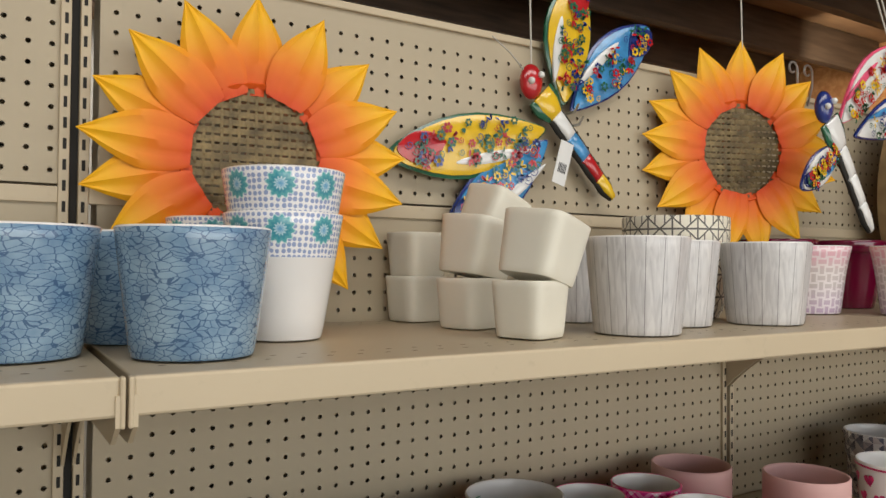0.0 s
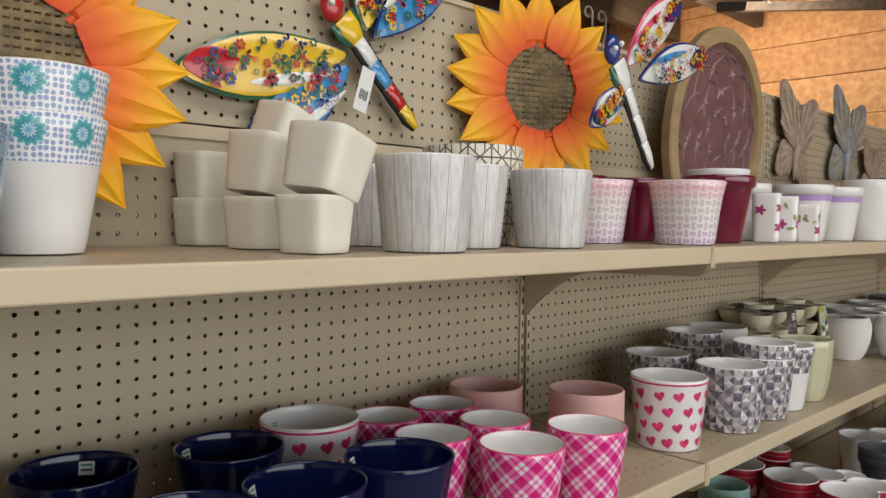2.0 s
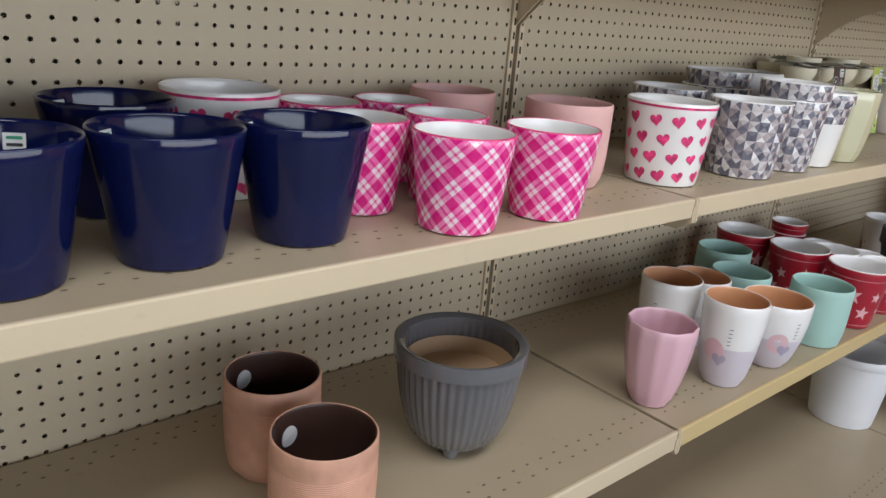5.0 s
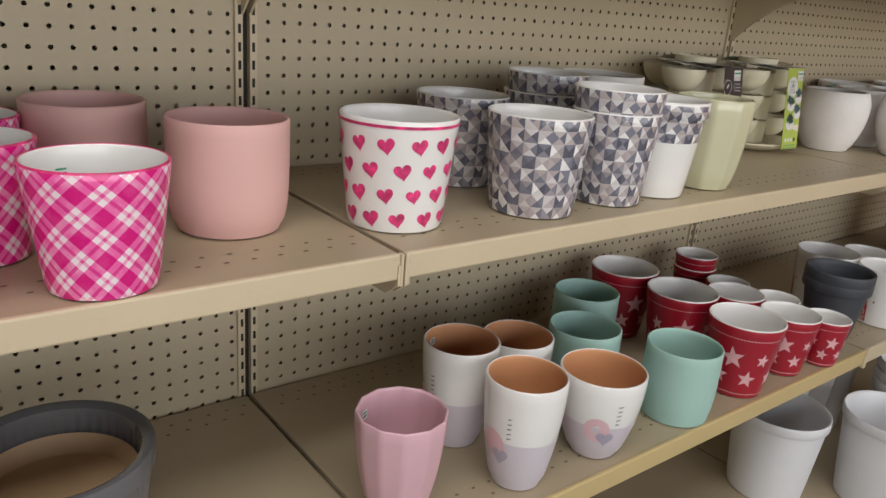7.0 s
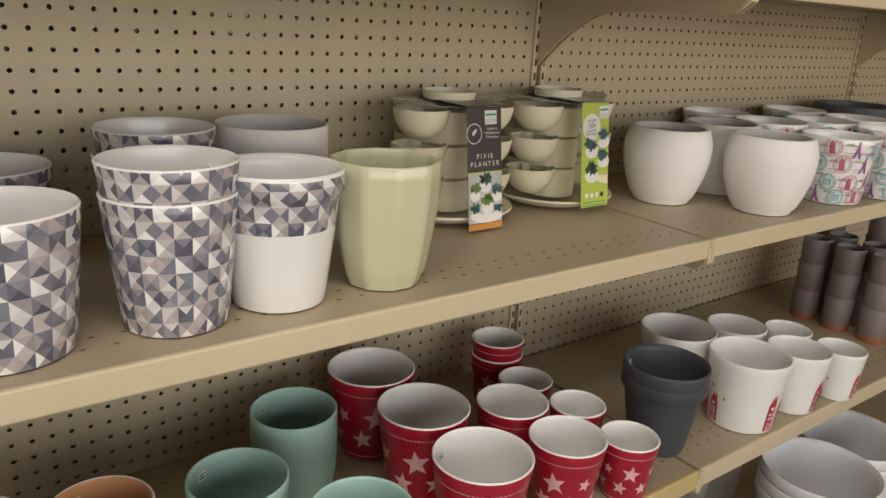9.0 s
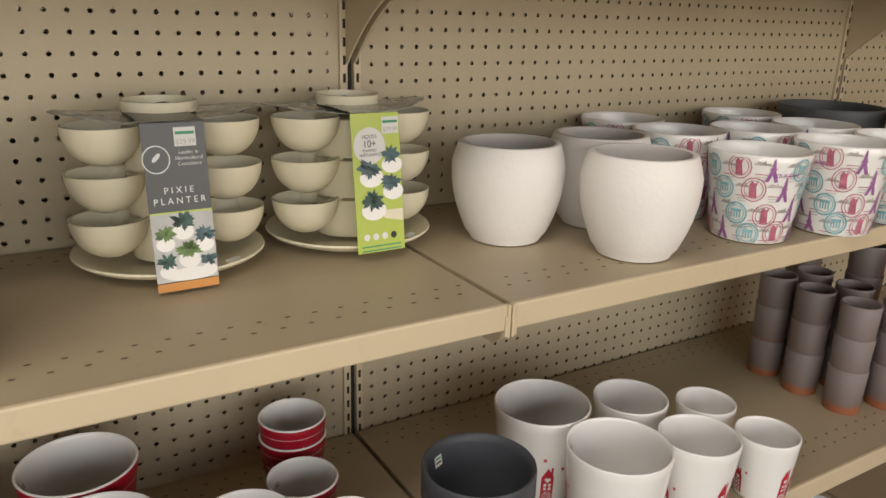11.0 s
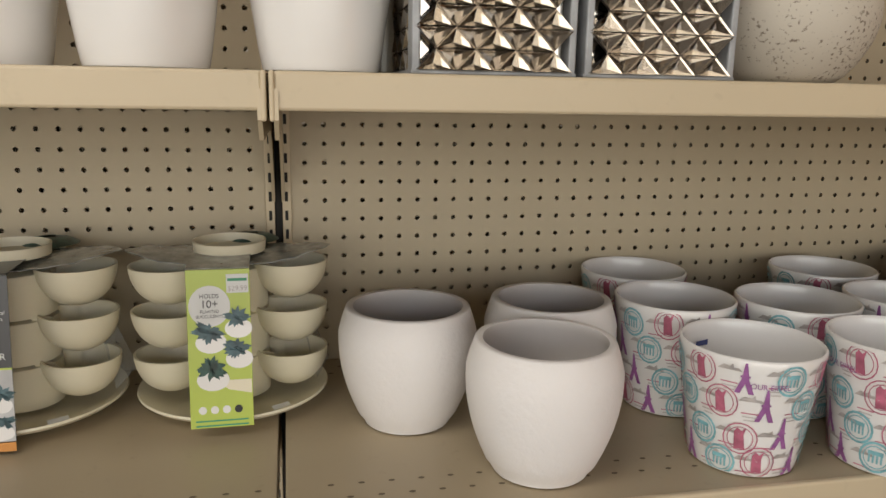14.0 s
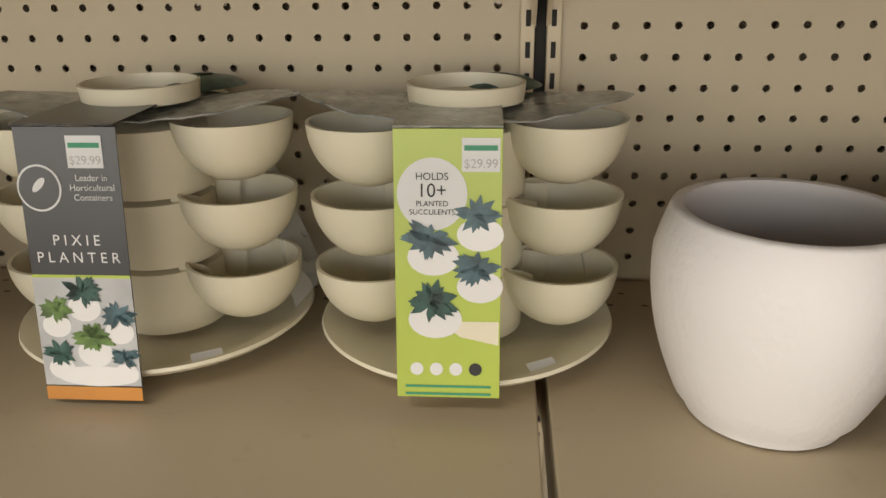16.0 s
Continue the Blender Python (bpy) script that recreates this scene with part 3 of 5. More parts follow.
def peg_panel_mesh(w, z0, z1, t):
    """A board with real round holes, an inch apart."""
    P, R = 0.0254, 0.0033
    nx = 46
    nz = int((z1 - z0 - 0.02) / P)
    ox = (w - (nx - 1) * P) / 2
    oz = (1.2055 - z0) % P
    while oz < P * 0.5 + 0.001:
        oz += P
    V, F, M = [], [], []
    ang = [math.pi / 4 + i * math.pi / 4 for i in range(8)]
    while oz + (nz - 1) * P + P / 2 > z1 - z0:
        nz -= 1
    for a in range(nx):
        for b in range(nz):
            cx, cz = ox + a * P, oz + b * P
            n = len(V)
            hx = P / 2
            sq = [(hx, hx), (0, hx), (-hx, hx), (-hx, 0), (-hx, -hx), (0, -hx), (hx, -hx), (hx, 0)]
            V += [(cx + p, 0, cz + q) for p, q in sq]
            V += [(cx + R * math.cos(g), 0, cz + R * math.sin(g)) for g in ang]
            V += [(cx + R * math.cos(g), t, cz + R * math.sin(g)) for g in ang]
            for i in range(8):
                j = (i + 1) % 8
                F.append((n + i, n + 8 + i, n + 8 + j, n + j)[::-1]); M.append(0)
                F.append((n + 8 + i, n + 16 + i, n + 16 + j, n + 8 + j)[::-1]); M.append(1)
    xa, xb, za, zb = ox - P / 2, ox + (nx - 0.5) * P, oz - P / 2, oz + (nz - 0.5) * P
    for r in ((0, xa, 0, z1 - z0), (xb, w, 0, z1 - z0), (xa, xb, 0, za), (xa, xb, zb, z1 - z0)):
        n = len(V)
        V += [(r[0], 0, r[2]), (r[1], 0, r[2]), (r[1], 0, r[3]), (r[0], 0, r[3])]
        F.append((n, n + 1, n + 2, n + 3)); M.append(0)
    me = bpy.data.meshes.new("peg_panel")
    me.from_pydata(V, [], F)
    me.materials.append(PEG)
    me.materials.append(PEGIN)
    me.polygons.foreach_set("material_index", M)
    me.update()
    return me


gondola = tagged(new("gondola_shelving"), "cream steel gondola shelving with pegboard back panels", "shelving", "", "structure")
lower_me = peg_panel_mesh(BAY - 0.034, DECKZ, 1.535, 0.004)
upper_me = peg_panel_mesh(BAY - 0.034, 1.545, PEG_TOP - 0.008, 0.004)
for b in range(5):
    xa = X0 + b * BAY
    for yy, nm in ((0.0, "pegboard"), (0.062, "back_pegboard")):
        for me, zz in ((lower_me, DECKZ), (upper_me, 1.545)):
            o = new(nm, me)
            o.parent = gondola
            o.location = (xa + (0.027 if b < 2 else 0.017), yy, zz + (0.0085, 0.0085, 0.0, 0.0085, 0.0085)[b])
    part("panel_seam", box(xa + 0.017, xa + BAY - 0.017, -0.004, 0.004, 1.53, 1.55, bevel=0.001), CREAM, gondola)
    part("top_rail", box(xa + 0.001, xa + BAY - 0.001, -0.006, 0.07, PEG_TOP - 0.012, PEG_TOP, bevel=0.002), CREAM, gondola)

bm = bmesh.new()
slot_shade_bm = bmesh.new()
for s in (-1, 1):
    box_bm(bm, *sorted((s * 0.005, s * 0.017)), -0.006, 0.03, 0.02, PEG_TOP, bevel=0.0012)
    zz = 0.3
    while zz < PEG_TOP - 0.03:
        # dark box on the steel, painted shade in place of an open slot
        box_bm(slot_shade_bm, *sorted((s * 0.0085, s * 0.0125)), -0.0068, -0.004, zz, zz + 0.013)
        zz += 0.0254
# dark filler for the shade in the gap between the two posts
box_bm(slot_shade_bm, -0.005, 0.005, 0.004, 0.03, 0.02, PEG_TOP - 0.01)
up_me, sl_me = None, None
for b in range(6):
    x = X0 + b * BAY
    if up_me is None:
        u = part("upright", bm, CREAM, gondola)
        v = part("slots", slot_shade_bm, SLOT, u)
        up_me, sl_me = u.data, v.data
    else:
        u = new("upright", up_me)
        u.parent = gondola
        v = new("slots", sl_me)
        v.parent = u
    u.location = (x, 0, 0)


# flat dark discs on the closed deck, the shade of its holes as colour
def shelf_hole_strip(bm, w, y, n):
    for i in range(n):
        a = 0.03 + (w - 0.06) * i / (n - 1)
        for yy in (y, y + 0.024):
            for k in range(1):
                vs = [bm.verts.new((a + (0.0127 if yy != y else 0) + 0.0034 * math.cos(g * math.pi / 4), yy + 0.002 * math.sin(g * math.pi / 4), 0.0006)) for g in range(8)]
                bm.faces.new(vs)


def bracket_bm(depth):
    """A shelf bracket: a curved steel blade under the shelf's end."""
    bm = bmesh.new()
    n = 18
    prev = None
    for i in range(n + 1):
        k = i / n
        y = -depth - 0.004 + (depth - 0.0) * k
        low = -0.052 - 0.01 * k - 0.1 * max(0.0, (k - 0.6) / 0.4) ** 1.7
        if i == 0:
            low = -0.036
        cur = [bm.verts.new((x, y, z)) for x, z in ((-0.0018, -0.0125), (-0.0018, low), (0.0018, low), (0.0018, -0.0125))]
        if prev:
            for j in range(4):
                bm.faces.new((prev[j], prev[(j + 1) % 4], cur[(j + 1) % 4], cur[j]))
        else:
            bm.faces.new(cur)
        prev = cur
    bm.faces.new(prev[::-1])
    bmesh.ops.recalc_face_normals(bm, faces=bm.faces[:])
    return bm


def shelf(b, z, depth, lip, lipmat, nm="shelf"):
    xa = X0 + b * BAY + 0.004
    w = BAY - 0.008
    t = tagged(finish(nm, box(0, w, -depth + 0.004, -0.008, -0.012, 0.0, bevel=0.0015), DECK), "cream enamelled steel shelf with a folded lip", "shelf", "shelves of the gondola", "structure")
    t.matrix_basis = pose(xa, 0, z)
    part("lip", box(0.0, w, -depth - 0.002, -depth + 0.006, -lip, 0.0008, bevel=0.0025), lipmat, t)
    hb = bmesh.new()
    shelf_hole_strip(hb, w, -depth + 0.05, 40)
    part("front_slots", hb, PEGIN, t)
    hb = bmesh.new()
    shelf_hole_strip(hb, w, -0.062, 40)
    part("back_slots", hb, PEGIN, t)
    if nm == "shelf":
        for xx in (0.002, w - 0.002):
            k = part("bracket", bracket_bm(depth), CREAM, t)
            k.location = (xx, 0, 0)
        for xx in (-0.001, w + 0.001):
            part("end_clip", box(xx - 0.002, xx + 0.002, -depth - 0.005, -depth + 0.004, -lip - 0.008, 0.001, bevel=0.0015), CREAM, t)


for b in range(5):
    shelf(b, TOP, 0.425, 0.029, CREAM)
    shelf(b, MID, 0.425, 0.03, CREAM)
    shelf(b, LOW, 0.475, 0.034, LIP2 if b == 2 else CREAM)
    shelf(b, DECKZ, 0.6, 0.15, CREAM, "base_deck")

# thin hooks in the pegboard above the top shelf
for x, z in ((-0.45, 1.72), (-0.44, 1.70)):
    h = tube("peg_hook", [(x, 0.0, z), (x, -0.05, z), (x, -0.06, z + 0.012)], 0.0022, STEEL)
    tagged(h, "small steel peg hook in the pegboard", "hook", "pegboard hooks")

# ---- pots on the top shelf ----
G1 = "pots on the top shelf"
D = math.radians
T0 = TOP + 0.001
for x, y in ((-1.262, -0.268), (-1.146, -0.165), (-1.135, -0.325)):
    make_pot("plant_pot", x, y, T0, 0.108, 0.066, 0.052, CRACKLE, WHITE, "blue crackle-glazed ceramic pot on the top shelf", G1, rim=WHITE)
for x, y in ((-1.01, -0.215), (-1.03, -0.08)):
    p, q = make_pot("plant_pot", x, y, T0, 0.13, 0.064, 0.042, WHITE, WHITE, "white tapered pot with a blue rosette band", G1, band=ROSETTE, band_from=0.66)
    if y < -0.1:
        make_pot("plant_pot", x, y, T0 + 0.047, 0.13, 0.066, 0.044, WHITE, WHITE, "white pot with blue rosette band nested in another", G1, band=ROSETTE, band_from=0.66)


def squarish(a, z):
    c, s = abs(math.cos(a)), abs(math.sin(a))
    return 1.0 / (c ** 5 + s ** 5) ** 0.2


def white_square(x, y, z, turn, tilt=0.0, lean=0.0, s=1.0):
    p, q = make_pot("square_pot", x, y, z, 0.062 * s, 0.036 * s, 0.031 * s, IVORY, IVORY, "small ivory square ceramic pot in a loose stack", "stacked ivory square pots", shape=squarish, turn=turn, segs=64, curve="cone")
    m = spot(x, y, z)
    p.matrix_basis = Matrix.Translation(m.translation) @ pose(0, 0, 0, tilt, lean, turn) @ Matrix.Diagonal((1.028, 1.028, 1.04, 1))


for x, y, tu in ((-0.748, -0.055, 8), (-0.755, -0.195, 14), (-0.775, -0.335, 18)):
    white_square(x, y, T0, tu)
white_square(-0.747, -0.056, T0 + 0.0635, 10)
white_square(-0.752, -0.195, T0 + 0.068, 16, 4, 9, 1.16)
white_square(-0.732, -0.19, T0 + 0.118, 12, 8, 22)
white_square(-0.768, -0.335, T0 + 0.066, 20, 5, 14, 1.15)

for x, y in ((-0.545, -0.155), (-0.629, -0.355), (-0.485, -0.285), (-0.345, -0.33)):
    make_pot("plant_pot", x, y, T0, 0.113, 0.063, 0.052, GREYWOOD, WHITE, "tapered pot printed with pale grey wood planks", G1, rim=WHITE)
p, q = make_pot("bowl_pot", -0.345, -0.17, T0, 0.155, 0.084, 0.068, GEO, WHITE, "low cream bowl with black geometric lines", G1, curve="bowl", category="bowl")

for x, y in ((-0.07, -0.2), (0.025, -0.34)):
    p, q = make_pot("plant_pot", x, y, T0, 0.116, 0.072, 0.054, CHECK, WHITE, "pink and mauve block-patterned flared pot", G1, curve="flare", rim=WHITE)
for x, y in ((0.02, -0.078), (0.175, -0.13)):
    make_pot("plant_pot", x, y, T0, 0.132, 0.074, 0.05, BURG, BURG, "glossy burgundy ceramic pot", G1, lip=0.003)
p, q = make_pot("plant_pot", 0.235, -0.3, T0, 0.137, 0.074, 0.05, BURG, BURG, "glossy burgundy pot holding a white liner", G1, lip=0.003)
make_pot("pot_liner", 0.237, -0.3, T0 + 0.03, 0.122, 0.064, 0.042, PLASTIC, PLASTIC, "white plastic liner standing in the burgundy pot", G1)


def floral(x, y, h, r, seed, turn):
    p, q = make_pot("square_vase", x, y, T0, h, r, r * 0.9, WHITE, WHITE, "small square white pot painted with magenta flowers", "flower-printed square pots", shape=squarish, turn=turn, segs=48)
    rn = random.Random(seed)
    stems, leaves, petals = [], [], []
    for k in range(12):
        th = rn.uniform(0, 2 * math.pi)
        v = rn.uniform(0.015, h - 0.02)
        leaves.append((th, v, disc_pts(0.008, 12, 0.45, rn.uniform(0, 3))))
        if k % 2:
            th2, v2 = rn.uniform(0, 2 * math.pi), rn.uniform(0.02, h - 0.016)
            for g in range(5):
                a = g * 1.256
                petals.append((th2, v2, shift(disc_pts(0.006, 10, 0.55, a), 0.006 * math.cos(a), 0.006 * math.sin(a))))
    # flat prints follow the squared wall
    for sh, mm, nm in ((leaves, LEAF, "leaf_print"), (petals, MAGENTA, "flower_print")):
        bm = bmesh.new()
        for th, v0, pts in sh:
            vs = []
            for u, v in pts:
                zz = min(max(v0 + v, 0.003), h - 0.002)
                a = th + u / r
                rr = rad_at(q, zz) * squarish(a, zz) + 0.0009
                vs.append(bm.verts.new((rr * math.cos(a), rr * math.sin(a), zz)))
            bm.faces.new(vs)
        part(nm, bm, mm, p)


floral(0.42, -0.33, 0.108, 0.031, 1, 20)
floral(0.51, -0.335, 0.104, 0.03, 2, 24)
floral(0.565, -0.37, 0.086, 0.027, 3, 20)
for x, y in ((0.57, -0.2), (0.69, -0.31), (0.85, -0.33)):
    p, q = make_pot("plant_pot", x, y, T0, 0.138, 0.07, 0.05, WHITE, WHITE, "tall white pot with a violet band under the rim", G1, lip=0.003)
    bm = bmesh.new()
    lathe(bm, [(rad_at(q, zz) + 0.0008, zz) for zz in (0.1, 0.106, 0.114)], 48, cap=False)
    part("violet_band", bm, PURPLE, p, "soft violet painted band", True)

# top shelf, far bays
for x in (1.122, 1.264):
    make_pot("plant_pot", x, -0.34, T0, 0.17, 0.074, 0.05, WHITE, WHITE, "tall glossy white tapered planter", G1)
make_pot("vase", 1.328, -0.25, T0, 0.18, 0.045, 0.045, TAUPE, DARKIN, "dark mottled cylinder vase", G1, curve="upright")


def facet_box(x, y, w, h, d):
    """A square planter faced with rows of small mirrored pyramids."""
    t = tagged(new("mirror_planter"), "square planter faced with silvered pyramid tiles", "plant pot", "mirrored square planters")
    t.location = (x, y, T0)
    part("body", box(-w / 2 + 0.008, w / 2 - 0.008, -d / 2 + 0.012, d / 2 - 0.003, 0, h, bevel=0.002), MIRROR, t)
    for sx in (-1, 1):
        part("corner_edge", box(*sorted((sx * (w / 2 - 0.0075), sx * (w / 2 - 0.001))), -d / 2 - 0.002, -d / 2 + 0.02, 0, h, bevel=0.0015), TIN, t)
    part("base_rim", box(-w / 2, w / 2, -d / 2 - 0.002, d / 2, 0, 0.003, bevel=0.001), TIN, t)
    n, rows = 4, 11
    cell, line = (w - 0.006) / n, (h - 0.006) / rows
    depth = d / 2 - 0.003

    def pit(flip):
        """A three-sided silvered pit with bright raised edges."""
        bm = bmesh.new()
        pts = [(-cell / 2, 0.0), (cell / 2, 0.0), (0.0, line)]
        if flip:
            pts = [(-px, line - pz) for px, pz in pts]
        cx, cz = 0.0, sum(p[1] for p in pts) / 3
        rings = []
        for k, yy in ((1.0, -0.004), (0.9, -0.0062), (0.78, -0.0045)):
            rings.append([bm.verts.new((cx + (px - cx) * k, yy, cz + (pz - cz) * k)) for px, pz in pts])
        deep = bm.verts.new((cx, 0.005, cz))
        for a, b in zip(rings, rings[1:]):
            for k in range(3):
                bm.faces.new((a[k], a[(k + 1) % 3], b[(k + 1) % 3], b[k]))
        for k in range(3):
            bm.faces.new((rings[2][k], rings[2][(k + 1) % 3], deep))
        return bm

    made = {}
    for face in (-90, 0, 90):
        for r in range(rows):
            for k in range(2 * n - 1):
                flip = k % 2 == 1
                turned = flip != (r % 2 == 1)
                if turned not in made:
                    o = part("facet", pit(turned), MIRROR, t)
                    made[turned] = o.data
                else:
                    o = new("facet", made[turned])
                    o.parent = t
                o.matrix_basis = pose(0, 0, 0, 0, 0, face) @ pose(-w / 2 + 0.003 + cell * (k + 1) / 2, -depth, 0.003 + r * line)


facet_box(1.4, -0.345, 0.139, 0.192, 0.13)
facet_box(1.545, -0.345, 0.139, 0.192, 0.13)
bm = bmesh.new()
gp = [(0.034, 0.0), (0.038, 0.001)] + [(0.038 + 0.026 * math.sin(math.pi * k / 16 * 0.86) ** 0.8, 0.098 * k / 16) for k in range(1, 17)]
gp_in = [(r - 0.005, zz) for r, zz in gp[::-1] if zz > 0.008] + [(0.03, 0.006)]
lathe(bm, gp + gp_in, 56)
p = tagged(finish("bowl_pot", bm, SPECK, smooth=True), "speckled stoneware globe with cut flower holes", "bowl", G1)
p.matrix_basis = spot(1.714, -0.33, T0) @ Matrix.Diagonal((1.32, 1.32, 1.14, 1))
p["h"] = 0.098
# the globe's wall is uncut: dark petals paint the shade of the holes
sh = []
for k in range(7):
    for g in range(6):
        a = g * 1.047
        sh.append((k * 0.8976, 0.078, shift(disc_pts(0.0055, 10, 0.5, a), 0.0082 * math.cos(a), 0.0082 * math.sin(a))))
wrap(p, gp, sh, SLOT, "cut_flower")
make_pot("plant_pot", 1.945, -0.335, T0, 0.15, 0.068, 0.055, plain("taupe_glaze", (0.33, 0.26, 0.21), 0.5), IVORY, "taupe pot with a cream dipped rim", G1, band=IVORY, band_from=0.6)

# ---- pots on the middle shelf ----
G2 = "pots on the middle shelf"
M0 = MID + 0.001
MA = MID + 0.001


def ribs(n, amp):
    return lambda a, z: 1.0 + amp * math.cos(n * a)


p, q = make_pot("plant_pot", -1.075, -0.29, MA, 0.125, 0.07, 0.05, TAUPE, DARKIN, "taupe ribbed stoneware pot", G2, curve="upright")
bm = bmesh.new()
for k in range(7):
    zz = 0.03 + k * 0.011
    r = rad_at(q, zz)
    lathe(bm, [(r, zz - 0.003), (r + 0.0016, zz), (r, zz + 0.003)], 48, cap=False)
part("throwing_ring", bm, TAUPE, p, "", True)
sticker(p, q, D(60), 0.105)
for x, y, s in ((-0.945, -0.1, 60), (-0.917, -0.318, 62), (-0.765, -0.138, 125), (-0.772, -0.318, 130), (-0.628, -0.318, 125)):
    p, q = make_pot("plant_pot", x, y, MA, 0.122, 0.072, 0.05, NAVY, NAVY, "glossy navy blue tapered ceramic pot", "navy pots")
    sticker(p, q, D(s), 0.104, 0.019, 0.016)


def heart_pot(x, y, z, h=0.128, rt=0.074, rb=0.06):
    p, q = make_pot("plant_pot", x, y, z, h, rt, rb, WHITE, WHITE, "white pot printed with rows of magenta hearts", "heart pots", rim=WHITE)
    sh = []
    rn = random.Random(9)
    for row in range(4):
        for k in range(12):
            s = 0.0215 * rn.uniform(0.88, 1.08)
            sh.append((k * math.pi / 6 + row * 0.26 + rn.uniform(-0.03, 0.03), 0.017 + row * 0.0285, [(u * math.cos(0.2) - v * math.sin(0.2), u * math.sin(0.2) + v * math.cos(0.2)) for u, v in heart_pts(s)]))
    wrap(p, q, sh, HEART, "heart_print")
    bm = bmesh.new()
    lathe(bm, [(rad_at(q, zz) + 0.0007, zz) for zz in (h - 0.0065, h - 0.003)], 56, cap=False)
    part("rim_line", bm, HEART, p, "", True)
    sticker(p, q, D(110), h - 0.02, 0.016, 0.01, WHITE)


heart_pot(-0.62, -0.112, MA)
heart_pot(0.068, -0.325, M0)
for x, y, pr in ((-0.487, -0.13, 0.0575), (-0.365, -0.135, 0.0575), (-0.505, -0.255, 0.0575), (-0.375, -0.262, 0.0575), (-0.445, -0.372, 0.0625), (-0.297, -0.382, 0.0625)):
    p, q = make_pot("plant_pot", x, y, MA, 0.111, pr, pr * 0.77, PLAID, WHITE, "white pot with a pink diagonal plaid print", "plaid pots", rim=HEART)
    sticker(p, q, D(110), 0.09, 0.015, 0.01, WHITE)
for x, y in ((-0.24, -0.125), (-0.128, -0.268)):
    make_pot("plant_pot", x, y, MA, 0.122, 0.068, 0.058, PINK, PINK, "matt dusty pink cylinder pot with a rounded foot", "pink pots", curve="upright", segs=64)
for x, y, st in ((0.296, -0.155, 0), (0.275, -0.345, 0), (0.48, -0.14, 0), (0.424, -0.345, 1)):
    p, q = make_pot("plant_pot", x, y, M0, 0.128, 0.073 if not st else 0.066, 0.06 if not st else 0.052, TRI, WHITE, "pot printed with a grey triangle mosaic", "triangle-print pots", rim=WHITE)
    if st or y > -0.15:
        make_pot("plant_pot", x, y, M0 + 0.034, 0.126, 0.0675 if st else 0.07, 0.05, TRI, WHITE, "triangle-print pot nested in another", "triangle-print pots", rim=WHITE)
make_pot("plant_pot", 0.537, -0.335, M0, 0.142, 0.07, 0.051, WHITE, WHITE, "white tapered pot with a triangle mosaic band", G2, band=TRI, band_from=0.6, rim=WHITE, lip=0.002)
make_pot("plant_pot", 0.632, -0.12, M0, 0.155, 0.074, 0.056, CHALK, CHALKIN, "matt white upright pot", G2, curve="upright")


def facets(n):
    return lambda a, z: 0.985 / max(0.9, math.cos((a % (2 * math.pi / n)) - math.pi / n))


make_pot("plant_pot", 0.667, -0.335, M0, 0.142, 0.063, 0.044, SAGE, SAGE, "sage green faceted tulip-shaped pot", G2, curve="tulip", shape=facets(10), segs=60)


bm = bmesh.new()
lathe(bm, [(0.05, 0.0), (0.055, 0.002), (0.058, 0.03), (0.055, 0.034), (0.06, 0.07), (0.057, 0.074), (0.065, 0.118), (0.068, 0.122), (0.066, 0.126), (0.062, 0.12), (0.05, 0.01)], 48, shape=lambda a, z: 1 + 0.012 * math.cos(22 * a))
p = tagged(finish("plant_pot", bm, GALV, smooth=True), "embossed galvanised tin pot on the middle shelf", "plant pot", G2)
p.matrix_basis = spot(-1.335, -0.2, MA)


# ---- tiered succulent planters ----
def bowl_prof(r, h):
    out = [(r * math.sin(k / 10 * math.pi / 2) ** 0.9 if k else r * 0.12, h * (1 - math.cos(k / 10 * math.pi / 2))) for k in range(11)]
    inn = [(max(0.002, a - 0.0028), b + 0.0028 * (1 - b / h)) for a, b in out[::-1]]
    return out + inn


def flat_text(t, body, size, x, z, mat, d=0.0):
    me = text_mesh(body, size)
    me.materials.append(mat)
    o = new("lettering", me)
    o.parent = t
    o.matrix_basis = pose(x, d, z, 90, 0, 0)
    return o


def flat_shape(t, name, pts, x, z, mat, d):
    bm = bmesh.new()
    bm.faces.new([bm.verts.new((x + u, d, z + v)) for u, v in pts])
    bmesh.ops.triangulate(bm, faces=bm.faces[:])
    return part(name, bm, mat, t)


def rosette(t, x, z, r, mat, seed, d):
    rn = random.Random(seed)
    bm = bmesh.new()
    for k in range(26):
        a = rn.uniform(0, 6.283)
        l = r * rn.uniform(0.6, 1.0)
        w = r * 0.16
        c, s = math.cos(a), math.sin(a) * 0.75
        dd = d - 0.0001 * (k % 5)
        bm.faces.new([bm.verts.new((x + q[0] * c - q[1] * s, dd, z + q[0] * s + q[1] * c)) for q in ((0, -w * 0.6), (l * 0.6, -w), (l, 0), (l * 0.6, w), (0, w * 0.6))])
    return part("succulent_print", bm, mat, t)


